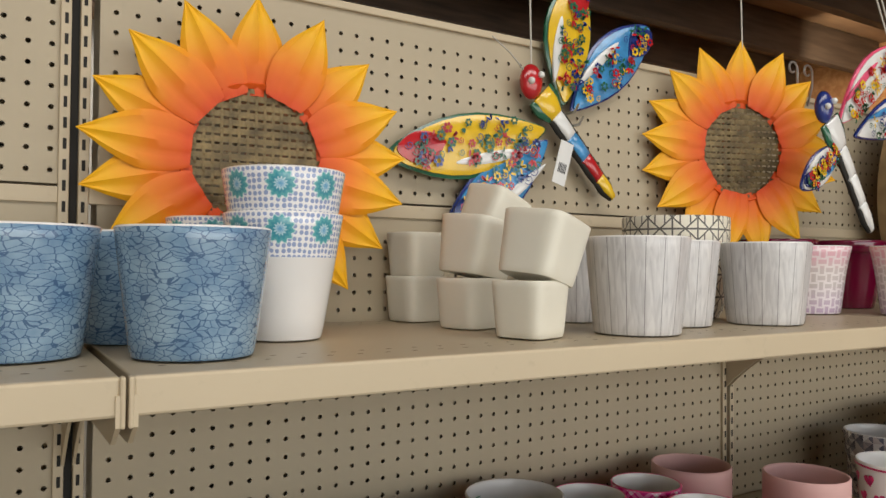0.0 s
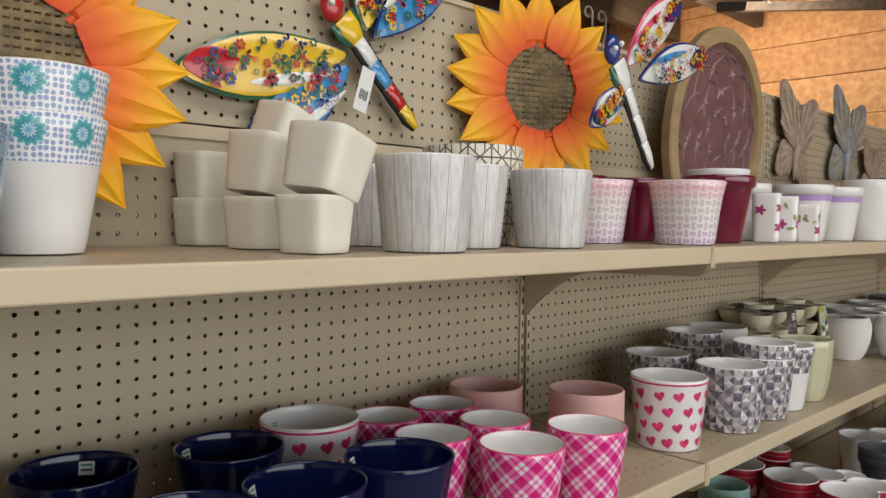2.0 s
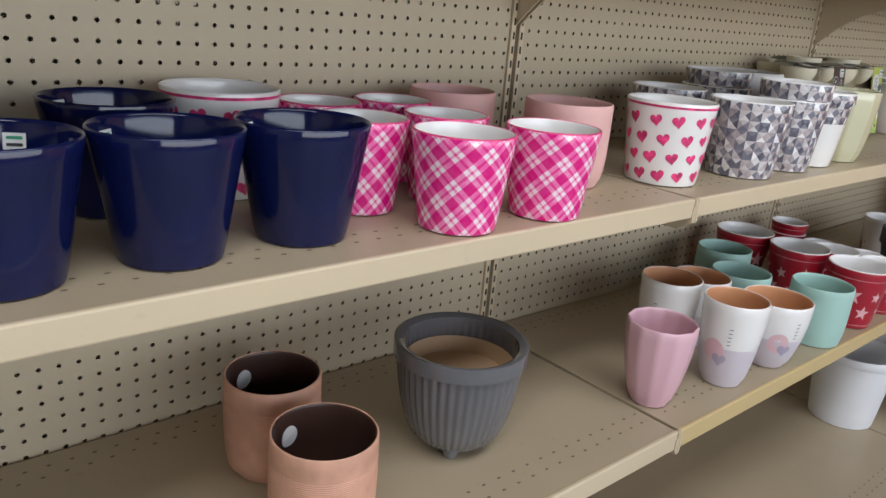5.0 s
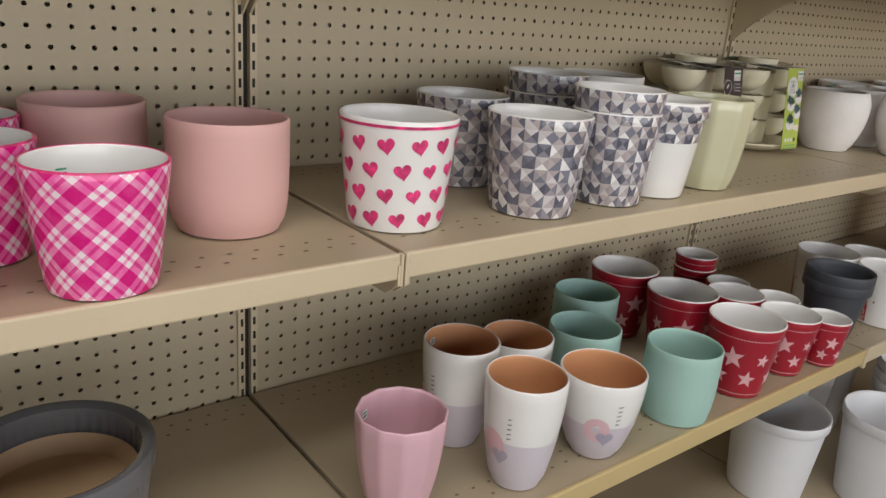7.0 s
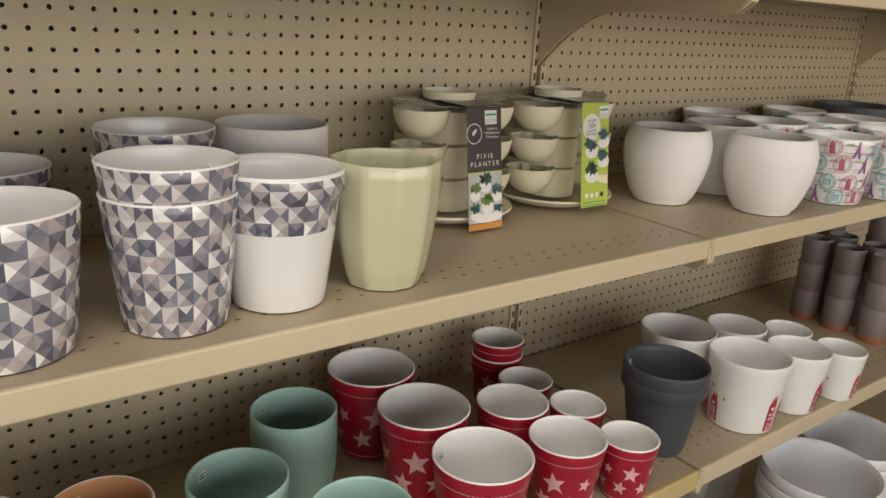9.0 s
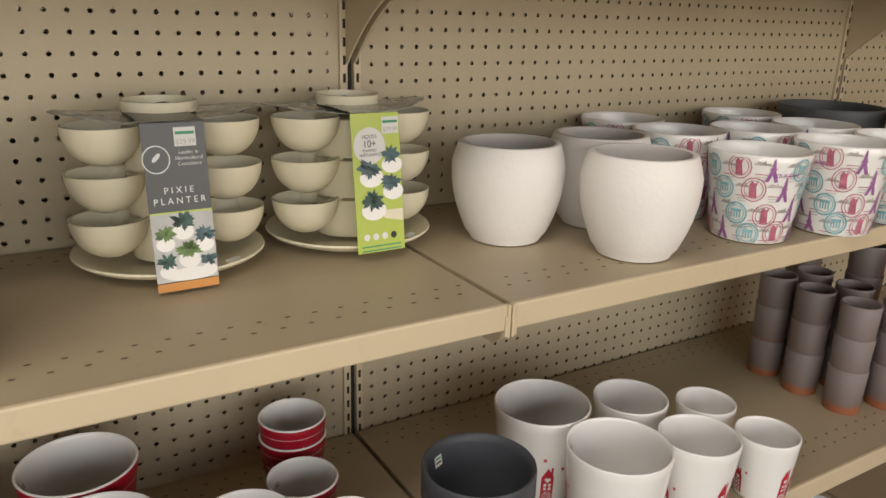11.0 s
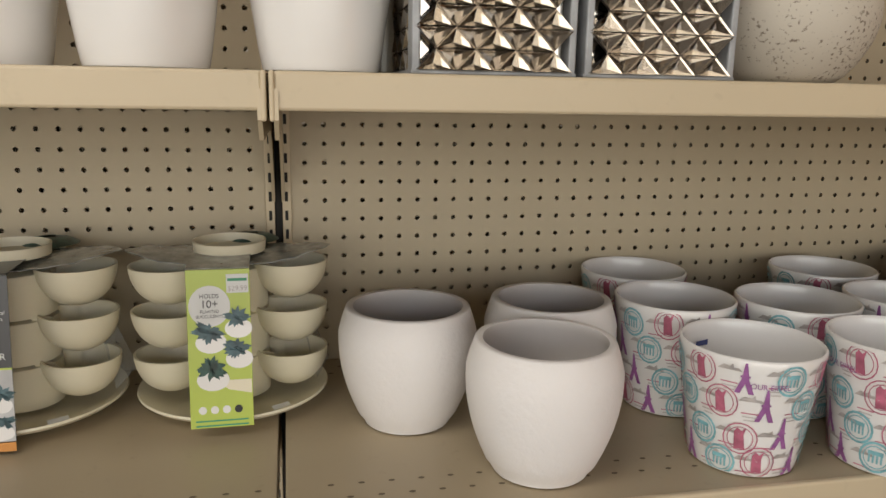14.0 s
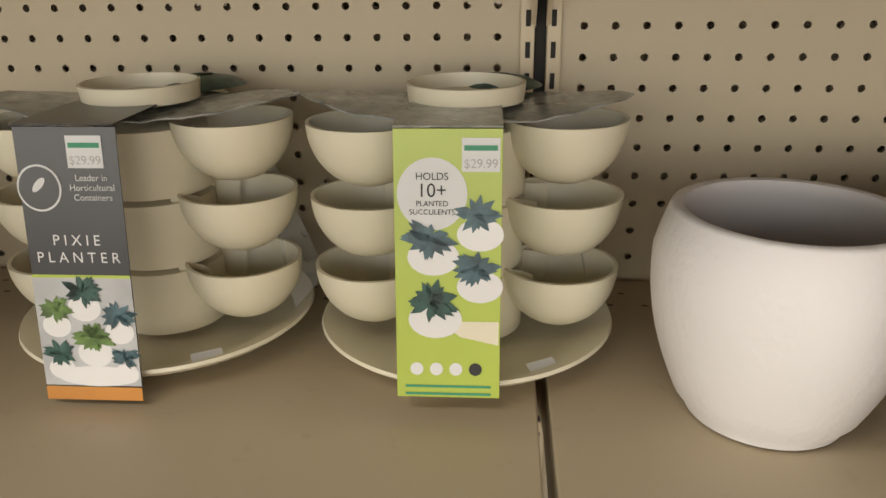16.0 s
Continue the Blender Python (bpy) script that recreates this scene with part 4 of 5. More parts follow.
def tier_planter(x, y, turn, green):
    t = tagged(new("tiered_planter"), "cream three-tier succulent planter in a %s card sleeve" % ("lime" if green else "charcoal"), "planter", "tiered planters")
    t.matrix_basis = pose(x, y, M0, 0, 0, turn) @ Matrix.Diagonal((0.99, 0.99, 1.0, 1))
    bm = bmesh.new()
    R = 0.113
    lathe(bm, [(0.05, 0.0), (0.075, 0.001), (R - 0.006, 0.013), (R, 0.018), (R - 0.001, 0.0205), (R - 0.004, 0.0195), (0.078, 0.0055), (0.05, 0.004)], 64)
    part("tray", bm, CREAMP, t, "wide shallow cream tray", True)
    for tier in range(3):
        z0 = 0.02 + tier * 0.053
        bm = bmesh.new()
        lathe(bm, [(0.043, z0 - 0.008), (0.044, z0 + 0.022), (0.0435, z0 + 0.0405), (0.04, z0 + 0.0415)], 40)
        part("stem", bm, CREAMP, t, "", True)
        for k, a in enumerate((-14, 194, 90)):
            aa = D(a + tier * 2)
            rr = 0.071
            bm = bmesh.new()
            lathe(bm, bowl_prof(0.0435, 0.046), 36)
            bmesh.ops.translate(bm, verts=bm.verts[:], vec=(rr * math.cos(aa), rr * math.sin(aa), z0 + 0.0015))
            part("cup", bm, CREAMP, t, "", True)
            if tier < 2:
                bm = bmesh.new()
                c, s = math.cos(aa), math.sin(aa)
                rows = []
                for q in range(7):
                    d0 = 0.03 + q * 0.0045
                    wv = 0.026 - 0.006 * math.sin(q / 6 * math.pi)
                    rows.append([bm.verts.new((d0 * c - o * wv * s, d0 * s + o * wv * c, z0 + zz)) for o, zz in ((-1, 0.046), (-0.9, 0.02), (0, 0.008), (0.9, 0.02), (1, 0.046))])
                for q in range(6):
                    for w in range(4):
                        bm.faces.new((rows[q][w], rows[q][w + 1], rows[q + 1][w + 1], rows[q + 1][w]))
                part("arm", bm, CREAMP, t, "", True)
    # top card and cup, clear wrap
    rn = random.Random(5 + green)
    bm = bmesh.new()
    ring = []
    for k in range(40):
        a = 2 * math.pi * k / 40
        r = 0.088 + 0.03 * abs(math.cos(a)) ** 2 - 0.018 * abs(math.sin(a * 2))
        ring.append((r * math.cos(a), 0.8 * r * math.sin(a), 0.1795 + 0.006 * math.cos(2 * a) * abs(math.cos(a)) + rn.uniform(-0.0012, 0.0012)))
    lo = [bm.verts.new(pp) for pp in ring]
    hi = [bm.verts.new((a, b, c + 0.001)) for a, b, c in ring]
    cl, ch = bm.verts.new((0, 0, 0.1775)), bm.verts.new((0, 0, 0.1785))
    for k in range(40):
        j = (k + 1) % 40
        bm.faces.new((lo[j], lo[k], cl)); bm.faces.new((hi[k], hi[j], ch)); bm.faces.new((lo[k], lo[j], hi[j], hi[k]))
    part("top_card", bm, TOPCARD, t, "glossy grey printed top card", True)
    bm = bmesh.new()
    lathe(bm, [(0.036, 0.182), (0.041, 0.1835), (0.0425, 0.196), (0.0405, 0.1965), (0.039, 0.186), (0.03, 0.185)], 44)
    part("top_cup", bm, CREAMP, t, "shallow cream cup on top", True)
    bm = bmesh.new()
    lathe(bm, [(0.036, 0.178), (0.026, 0.183), (0.01, 0.186)], 20, cap=False)
    bmesh.ops.translate(bm, verts=bm.verts[:], vec=(0.022, 0.062, 0.006))
    part("leaf_card", bm, SUCC, t, "dark green leafy card behind the cup", True)
    bm = bmesh.new()
    a = [bm.verts.new(pp) for pp in ((0.06, 0.045, 0.178), (0.098, 0.06, 0.06), (0.118, 0.04, 0.03), (0.1, 0.0, 0.016))]
    bm.faces.new(a)
    part("clear_wrap", bm, CLEAR, t, "crumpled clear plastic wrap")
    # the sleeve
    w, z1 = 0.066, 0.176
    sl = part("card_sleeve", box(-w / 2, w / 2, -0.1185, -0.1175, 0.01, z1, bevel=0.0003), LIME if green else BLACKCARD, t, "lime green printed card sleeve" if green else "charcoal printed card sleeve with photo")
    fold = part("sleeve_fold", box(-w / 2, w / 2, -0.1185, -0.04, z1, z1 + 0.001), BLACKCARD if not green else TOPCARD, t)
    d = -0.1190
    sl.matrix_basis = pose(-0.008, -0.118, 0.013, -7.5) @ pose(0, 0.118, -0.01) @ Matrix.Diagonal((1, 1, 1.03, 1))
    fold.location = (-0.008, 0.02, 0.008)
    sx, sz = 0.023, 0.158
    flat_shape(sl, "price_label", rect(0.023, 0.0195), 0.02 if green else 0.012, 0.161, PAPER, d)
    flat_text(sl, "$29.99", 0.0075, 0.02 if green else 0.012, 0.1535, GREYINK, d - 0.0003)
    flat_shape(sl, "label_bar", rect(0.02, 0.003), 0.02 if green else 0.012, 0.165, GREENINK, d - 0.0003)
    if green:
        flat_shape(sl, "white_circle", disc_pts(0.0215, 36), -0.0095, 0.138, PAPER, d)
        for body, size, zz in (("HOLDS", 0.0062, 0.1465), ("10+", 0.0115, 0.1365), ("PLANTED", 0.0046, 0.131), ("SUCCULENTS", 0.0046, 0.126)):
            flat_text(sl, body, size, -0.0095, zz, INK, d - 0.0004)
        for xx, zz, rr, sd in ((0.022, 0.126, 0.017, 1), (-0.007, 0.112, 0.019, 2), (0.022, 0.094, 0.017, 3), (-0.006, 0.073, 0.02, 4)):
            flat_shape(sl, "pot_print", disc_pts(rr * 0.85, 20, 0.7), xx - 0.002, zz - 0.012, WHITE, d)
            rosette(sl, xx - 0.004, zz, rr, SUCC2 if sd != 4 else SUCC, sd, d - 0.0004)
        flat_shape(sl, "saucer_print", [(-0.02, 0.008), (0.0, -0.006), (0.024, -0.011), (0.024, -0.005), (0.024, 0.004), (0.0, 0.004)], 0.008, 0.056, CREAMP, d + 0.0001)
        for k in range(4):
            flat_shape(sl, "round_icon", disc_pts(0.0042, 18), -0.02 + k * 0.0125, 0.029, PAPER if k < 3 else INK, d)
        for zz in (0.0175, 0.0125):
            flat_shape(sl, "small_print_bar", rect(0.055, 0.0016), 0.0, zz, GREENINK, d)
    else:
        for r, mm, dd in ((0.0145, PAPER, d), (0.0132, BLACKCARD, d - 0.0002)):
            flat_shape(sl, "round_mark", disc_pts(r, 32), -0.02, 0.139, mm, dd)
        flat_shape(sl, "mark_leaf", disc_pts(0.006, 12, 0.4, 0.8), -0.02, 0.141, PAPER, d - 0.0004)
        for k, (body, zz) in enumerate((("Leader in", 0.1435), ("Horticultural", 0.1375), ("Containers", 0.1315))):
            flat_text(sl, body, 0.0056, 0.0145, zz, PAPER, d)
        flat_text(sl, "P I X I E", 0.0095, 0.0, 0.1035, PAPER, d)
        flat_text(sl, "P L A N T E R", 0.0095, 0.0, 0.0925, PAPER, d)
        flat_shape(sl, "green_line", rect(w, 0.002), 0.0, 0.0835, LIME, d)
        flat_shape(sl, "photo_print", rect(w, 0.072), 0.0, 0.0465, PHOTO, d)
        for k, (xx, zz, rr, mm) in enumerate(((0.0, 0.074, 0.016, SUCC), (-0.02, 0.062, 0.014, SUCC3), (0.022, 0.058, 0.014, SUCC2), (0.004, 0.044, 0.017, SUCC3), (-0.02, 0.033, 0.013, SUCC), (0.024, 0.03, 0.012, SUCC2))):
            flat_shape(sl, "pot_print", disc_pts(rr * 0.7, 18, 0.8), xx, zz - 0.011, WHITE, d - 0.0003)
            rosette(sl, xx, zz, rr, mm, 20 + k, d - 0.0006)
        flat_shape(sl, "saucer_print", disc_pts(0.028, 24, 0.25), 0.004, 0.017, WHITE, d - 0.0002)
        flat_shape(sl, "orange_strip", rect(w, 0.009), 0.0, 0.005, ORANGECARD, d - 0.0002)
    st = flat_shape(t, "tray_sticker", rect(0.022, 0.009), 0, 0, PAPER, 0)
    st.matrix_basis = pose(0.055, -0.078, 0.0155, -72, 0, 30)


PHOTO = plain("photo_grey", (0.5, 0.5, 0.5), 0.35, vary=0.2, scale=30)
TOPCARD = plain("grey_leafy_card", (0.3, 0.31, 0.29), 0.25, vary=0.6, scale=45, coat=0.3)
tier_planter(0.928, -0.118, 1, False)
tier_planter(1.164, -0.118, 1, True)

for x, y in ((1.362, -0.213), (1.478, -0.347), (1.534, -0.205)):
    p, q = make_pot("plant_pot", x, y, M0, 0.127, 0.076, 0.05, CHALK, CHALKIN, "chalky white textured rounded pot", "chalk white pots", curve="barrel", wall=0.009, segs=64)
    sticker(p, q, D(95), 0.112, 0.017, 0.006, WHITE)


def paris_pot(x, y, turn, h=0.119, rt=0.0715, rb=0.054):
    p, q = make_pot("plant_pot", x, y, M0, h, rt, rb, WHITE, WHITE, "white pot printed with travel stamps and towers", "stamp-print pots", turn=turn)
    rn = random.Random(3)
    sets = {"teal": [], "crim": [], "vio": [], "grey": []}
    for k in range(10):
        for row in range(4):
            th = k * 0.6283 + row * 0.31
            v = 0.016 + row * 0.029 + rn.uniform(-0.004, 0.004)
            kind = ("teal", "crim", "vio")[(k + row) % 3]
            if kind == "vio":
                sets["vio"].append((th, v, [(-0.009, -0.016), (-0.0035, -0.002), (-0.001, 0.017), (0.001, 0.017), (0.0035, -0.002), (0.009, -0.016), (0.004, -0.016), (0.0, -0.006), (-0.004, -0.016)]))
                sets["vio"].append((th, v + 0.001, rect(0.009, 0.0018)))
            elif kind == "teal":
                sets["teal"] += ring_quads(th, v, 0.0155, 0.0022) + ring_quads(th, v, 0.0115, 0.001)
                sets["teal"].append((th, v + 0.004, rect(0.014, 0.004)))
                for c in range(4):
                    sets["teal"].append((th, v - 0.002, shift(rect(0.0018, 0.008), -0.0055 + c * 0.0037, 0)))
            else:
                sets["crim"] += ring_quads(th, v, 0.0165, 0.0012) + ring_quads(th, v, 0.0125, 0.0008)
                sets["crim"].append((th, v, [(-0.005, -0.011), (-0.002, 0.004), (-0.006, 0.007), (-0.003, 0.011), (0.001, 0.008), (0.005, 0.012), (0.003, 0.004), (0.005, -0.011)]))
            th2 = th + 0.42
            sets["grey"].append((th2, v + 0.006, [(-0.012, -0.002), (0.012, -0.002), (0.009, 0.001), (0.004, 0.001), (0.003, 0.005), (0.0, 0.002), (-0.006, 0.003)]))
            for c in range(3):
                sets["grey" if c else "crim"].append((th2, v - 0.008 - c * 0.0035, rect(0.016 - 0.003 * c, 0.001)))
    for key, mm, nm in (("teal", TEAL, "teal_stamp"), ("crim", CRIMSON, "crimson_stamp"), ("vio", VIOLET, "tower_print"), ("grey", GREYINK, "grey_print")):
        wrap(p, q, sets[key], mm, nm, 0.0005 + 0.0002 * len(key))
    me = text_mesh("TOUR EIFFEL", 0.0075)
    for base_th in (-1.9, 1.2):
        m2 = me.copy()
        for v in m2.vertices:
            zz = 0.094 + v.co.y
            r = rad_at(q, zz) + 0.0016
            a = base_th + v.co.x / r
            v.co = (r * math.cos(a), r * math.sin(a), zz)
        m2.materials.append(VIOLET)
        o = new("lettering", m2)
        o.parent = p
    bm = bmesh.new()
    r = rad_at(q, h - 0.02) - 0.0056
    vs = [bm.verts.new((r * math.cos(1.9 + k * 0.05), r * math.sin(1.9 + k * 0.05), h - 0.024 + dz)) for k, dz in ((-3, 0), (3, 0), (3, 0.006), (-3, 0.006))]
    bm.faces.new(vs)
    part("blue_sticker", bm, DBLU, p, "small blue label inside the rim")
    return p


first = paris_pot(1.698, -0.358, 0)
for x, y, tu in ((1.688, -0.215, 40), (1.848, -0.391, 110), (1.995, -0.397, 200), (1.833, -0.245, 60), (1.7, -0.076, 20), (1.981, -0.252, 80), (1.98, -0.1, 140)):
    copy_thing(first, spot(x, y, M0, tu))
for x, y in ((2.2, -0.14), (2.26, -0.34)):
    make_pot("bowl_pot", x, y, M0, 0.135, 0.1, 0.075, GREYBOWL, GREYBOWL, "large charcoal grey bowl planter", G2, curve="bowl", category="bowl")

# ---- pots on the low shelf ----
G3 = "pots on the low shelf"
L0 = LOW + 0.001
p, q = make_pot("footed_pot", -0.342, -0.3, L0 + 0.014, 0.142, 0.092, 0.055, GREYRIB, GREYRIB, "grey glazed ribbed bowl pot on small feet", G3, curve="bowl", shape=lambda a, z: 1 + (0.012 * math.cos(44 * a) if z < 0.118 else 0.0), segs=264, lip=0.006, wall=0.008, fill=0.6)
bm = bmesh.new()
lathe(bm, [(0.02, 0.09), (rad_at(q, 0.1) - 0.0105, 0.0915), (rad_at(q, 0.11) - 0.0105, 0.113), (rad_at(q, 0.1) - 0.018, 0.0925), (0.01, 0.0922)], 64)
part("clay_lining", bm, TAN, p, "bare tan clay inside", True)
for k in range(4):
    bm = bmesh.new()
    lathe(bm, [(0.009, -0.0135), (0.012, -0.008), (0.014, 0.012)], 14)
    a = D(45 + 90 * k)
    bmesh.ops.translate(bm, verts=bm.verts[:], vec=(0.042 * math.cos(a), 0.042 * math.sin(a), 0))
    part("foot", bm, GREYRIB, p, "", True)
for x, y in ((-0.598, -0.205), (-0.615, -0.365)):
    p, q = make_pot("plant_pot", x, y, L0, 0.13, 0.064, 0.05, TERRA, DARKIN, "salmon clay pot with a dark glazed inside", G3, curve="upright")
    bm = bmesh.new()
    for k in range(20):
        zz = 0.055 + k * 0.0025
        r = rad_at(q, zz)
        lathe(bm, [(r, zz - 0.001), (r + 0.0006, zz), (r, zz + 0.001)], 48, cap=False)
    part("combed_texture", bm, TERRA, p)
    sticker(p, q, D(150), 0.112, 0.014, 0.014)
    wr = bmesh.new()
    r = rad_at(q, 0.1) - 0.0058
    for dz, s, in ((0.1, 0.013),):
        wr.faces.new([wr.verts.new((r * math.cos(D(105) + s * math.cos(g * 0.4) / r), r * math.sin(D(105) + s * math.cos(g * 0.4) / r), dz + s * math.sin(g * 0.4))) for g in range(16)])
    part("round_sticker", wr, PAPER, p, "round white and blue sticker")
p, q = make_pot("plant_pot", 0.03, -0.372, L0, 0.136, 0.059, 0.033, ROSE, ROSE, "rose pink faceted tall pot", G3, curve="tulip", shape=facets(12), segs=60)
sticker(p, q, D(120), 0.115, 0.014, 0.012)


def lilac_pot(x, y, h, turn=0, rim_r=0.058):
    p, q = make_pot("plant_pot", x, y, L0, h, rim_r, 0.036, LILAC, PEACH, "white over lilac tulip pot with a peach inside", "lilac and white pots", curve="tulip", band=WHITE, band_from=0.5, rim=WHITE, turn=turn)
    sh = [(D(a), h * 0.46, disc_pts(0.02, 20)) for a in (-20, 160)]
    wrap(p, q, sh, PINKDOT, "pink_dot")
    sh = [(D(a + 14), h * 0.36, heart_pts(0.026)) for a in (-20, 160)]
    wrap(p, q, sh, plain("grey_lilac_print", (0.42, 0.38, 0.47), 0.4), "lilac_heart", 0.0011)
    sticker(p, q, D(110), h - 0.018, 0.013, 0.011)
    bm = bmesh.new()
    for k in range(5):
        zz = h * 0.55 + k * 0.007
        r = rad_at(q, zz) + 0.0008
        a = D(-172)
        bm.faces.new([bm.verts.new((r * math.cos(a + d), r * math.sin(a + d), zz + e)) for d, e in ((-0.06, 0), (0.04, 0.001), (0.05, 0.0022), (-0.06, 0.0012))])
    part("scribble_print", bm, INK, p)


lilac_pot(0.222, -0.255, 0.15)
lilac_pot(0.21, -0.4, 0.15, 20)
lilac_pot(0.365, -0.402, 0.124, 60, 0.066)
lilac_pot(0.345, -0.245, 0.13)
for x, y in ((0.65, -0.112), (0.5, -0.245), (0.572, -0.394)):
    p, q = make_pot("plant_pot", x, y, L0, 0.116, 0.063, 0.057, MINT, MINT, "matt mint green cylinder pot", "mint pots", curve="upright")
    sticker(p, q, D(120), 0.098, 0.014, 0.012)


def star_pot(x, y, z, h, rt, rb, turn=0):
    p, q = make_pot("plant_pot", x, y, z, h, rt, rb, RED, WHITE, "red pot printed with pink stars, white inside", "red star pots", rim=WHITE, turn=turn)
    rn = random.Random(int(h * 1000))
    sh = []
    for k in range(7):
        for v, s in ((0.3, 0.015), (0.58, 0.019 if k % 2 else 0.012)):
            sh.append((k * 0.8976 + v * 1.3, h * v, star_pts(s * h / 0.115, rn.uniform(-0.3, 0.3))))
    wrap(p, q, sh, STAR, "star_print")
    n = 70
    st = []
    for lvl in (h * 0.86, h * 0.07):
        for k in range(n):
            st.append((2 * math.pi * k / n, lvl, rect(2 * math.pi * rt / n * 0.6, 0.0015)))
    wrap(p, q, st, STAR, "stitch_print")
    sticker(p, q, D(120), h - 0.02, 0.016, 0.01, WHITE)


star_pot(0.75, -0.392, L0, 0.128, 0.068, 0.048)
star_pot(0.782, -0.23, L0, 0.128, 0.069, 0.048, 30)
star_pot(0.804, -0.072, L0, 0.13, 0.07, 0.048, 50)
star_pot(0.905, -0.39, L0, 0.108, 0.057, 0.04, 10)
star_pot(0.925, -0.257, L0, 0.108, 0.057, 0.04, 80)
star_pot(1.008, -0.415, L0, 0.088, 0.045, 0.033, 33)
star_pot(1.08, -0.05, L0, 0.088, 0.048, 0.036, 12)
star_pot(1.08, -0.05, L0 + 0.03, 0.088, 0.048, 0.036, 70)
star_pot(1.035, -0.17, L0, 0.088, 0.047, 0.034, 12)
star_pot(1.032, -0.29, L0, 0.088, 0.046, 0.034, 40)
for dz in (0.0, 0.02):
    p, q = make_pot("plant_pot", 1.174, -0.34, L0 + dz, 0.122, 0.069, 0.047, SLATE, SLATE, "matt slate grey tapered pot in a nested pair", "slate pots", lip=0.002)
sticker(p, q, D(115), 0.104, 0.015, 0.013)


def house_pot(x, y, h, rt, rb, turn):
    p, q = make_pot("plant_pot", x, y, L0, h, rt, rb, WHITE, WHITE, "white pot printed with small red houses", "red house pots", turn=turn)
    hs, cut = [], []
    s = h / 0.12
    for k, a in enumerate((-98, -74, 20, 44, 140, 164)):
        th = D(a)
        w, t2 = 0.018 * s, (0.066 if k % 2 == 0 else 0.05) * s
        hs.append((th, 0.006, [(-w / 2, 0), (w / 2, 0), (w / 2, t2 * 0.72), (0, t2), (-w / 2, t2 * 0.72)]))
        hs.append((th, 0.006 + t2 * 0.86, shift(rect(0.003 * s, 0.016 * s), w * 0.33, 0)))
        cut.append((th, 0.006 + t2 * 0.64, heart_pts(0.009 * s)))
        for dx in (-1, 1):
            for dz in (0, 1):
                cut.append((th, 0.006 + t2 * (0.36 + 0.12 * dz), shift(rect(0.004 * s, 0.0045 * s), dx * 0.0034 * s, 0)))
        for r2 in range(3):
            cut += ring_quads(th, 0.006 + t2 * 0.14, (0.0068 - 0.002 * r2) * s, 0.0007, 10)
        hs.append((th + 0.33, 0.006 + t2 * 0.95, star_pts(0.004 * s)))
    wrap(p, q, hs, HOUSE, "house_print")
    wrap(p, q, cut, WHITE, "house_cutout", 0.0012)
    sticker(p, q, D(125), h - 0.02, 0.014, 0.009, WHITE)


house_pot(1.375, -0.364, 0.12, 0.072, 0.06, 0)
house_pot(1.505, -0.383, 0.108, 0.058, 0.045, 8)
house_pot(1.625, -0.404, 0.09, 0.047, 0.038, 3)
house_pot(1.383, -0.205, 0.12, 0.072, 0.06, 200)
house_pot(1.522, -0.238, 0.108, 0.058, 0.045, 30)
house_pot(1.638, -0.282, 0.09, 0.047, 0.038, 50)

cyl_bm = bmesh.new()
cp = cone_profile(0.068, 0.034, 0.031, "cone")
lathe(cyl_bm, [(0.029, 0.0)] + cp + [(0.0335, 0.0685), (0.031, 0.0685), (0.0295, 0.05), (0.027, 0.008)], 40)
cup0 = tagged(finish("cylinder_pot", cyl_bm, [CLAYCYL], smooth=True), "mauve-grey glazed clay cylinder pot in a stack", "plant pot", "stacked cylinder pots")
cup0.matrix_basis = spot(2.03, -0.1, L0)
for x, y, n in ((2.03, -0.1, 3), (2.008, -0.195, 3), (1.995, -0.29, 3), (2.11, -0.12, 3), (2.085, -0.22, 3), (2.075, -0.32, 3), (2.16, -0.06, 4), (2.175, -0.18, 4), (2.16, -0.29, 4)):
    for k in range(n):
        if (x, y, k) != (2.03, -0.1, 0):
            copy_thing(cup0, spot(x, y, L0 + k * 0.0625, 40 * k))

# ---- pots on the base deck ----
G4 = "white pots on the base deck"
B0 = DECKZ + 0.001
for x, y, h, r, n in ((1.45, -0.4, 0.21, 0.115, 1), (1.25, -0.22, 0.2, 0.11, 1), (1.71, -0.36, 0.2, 0.115, 3), (1.96, -0.3, 0.2, 0.12, 2)):
    for k in range(n):
        make_pot("plant_pot", x, y, B0 + 0.028 * k, h, r, r * 0.8, PLASTIC, PLASTIC, "white plastic planter with a rolled rim", G4, lip=0.003)
for x, y, n in ((1.43, -0.12, 2), (1.57, -0.12, 1), (1.7, -0.12, 2)):
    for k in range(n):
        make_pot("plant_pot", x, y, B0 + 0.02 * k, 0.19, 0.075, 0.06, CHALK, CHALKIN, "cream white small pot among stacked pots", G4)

# ---- metal flowers, insects and tray along the back ----


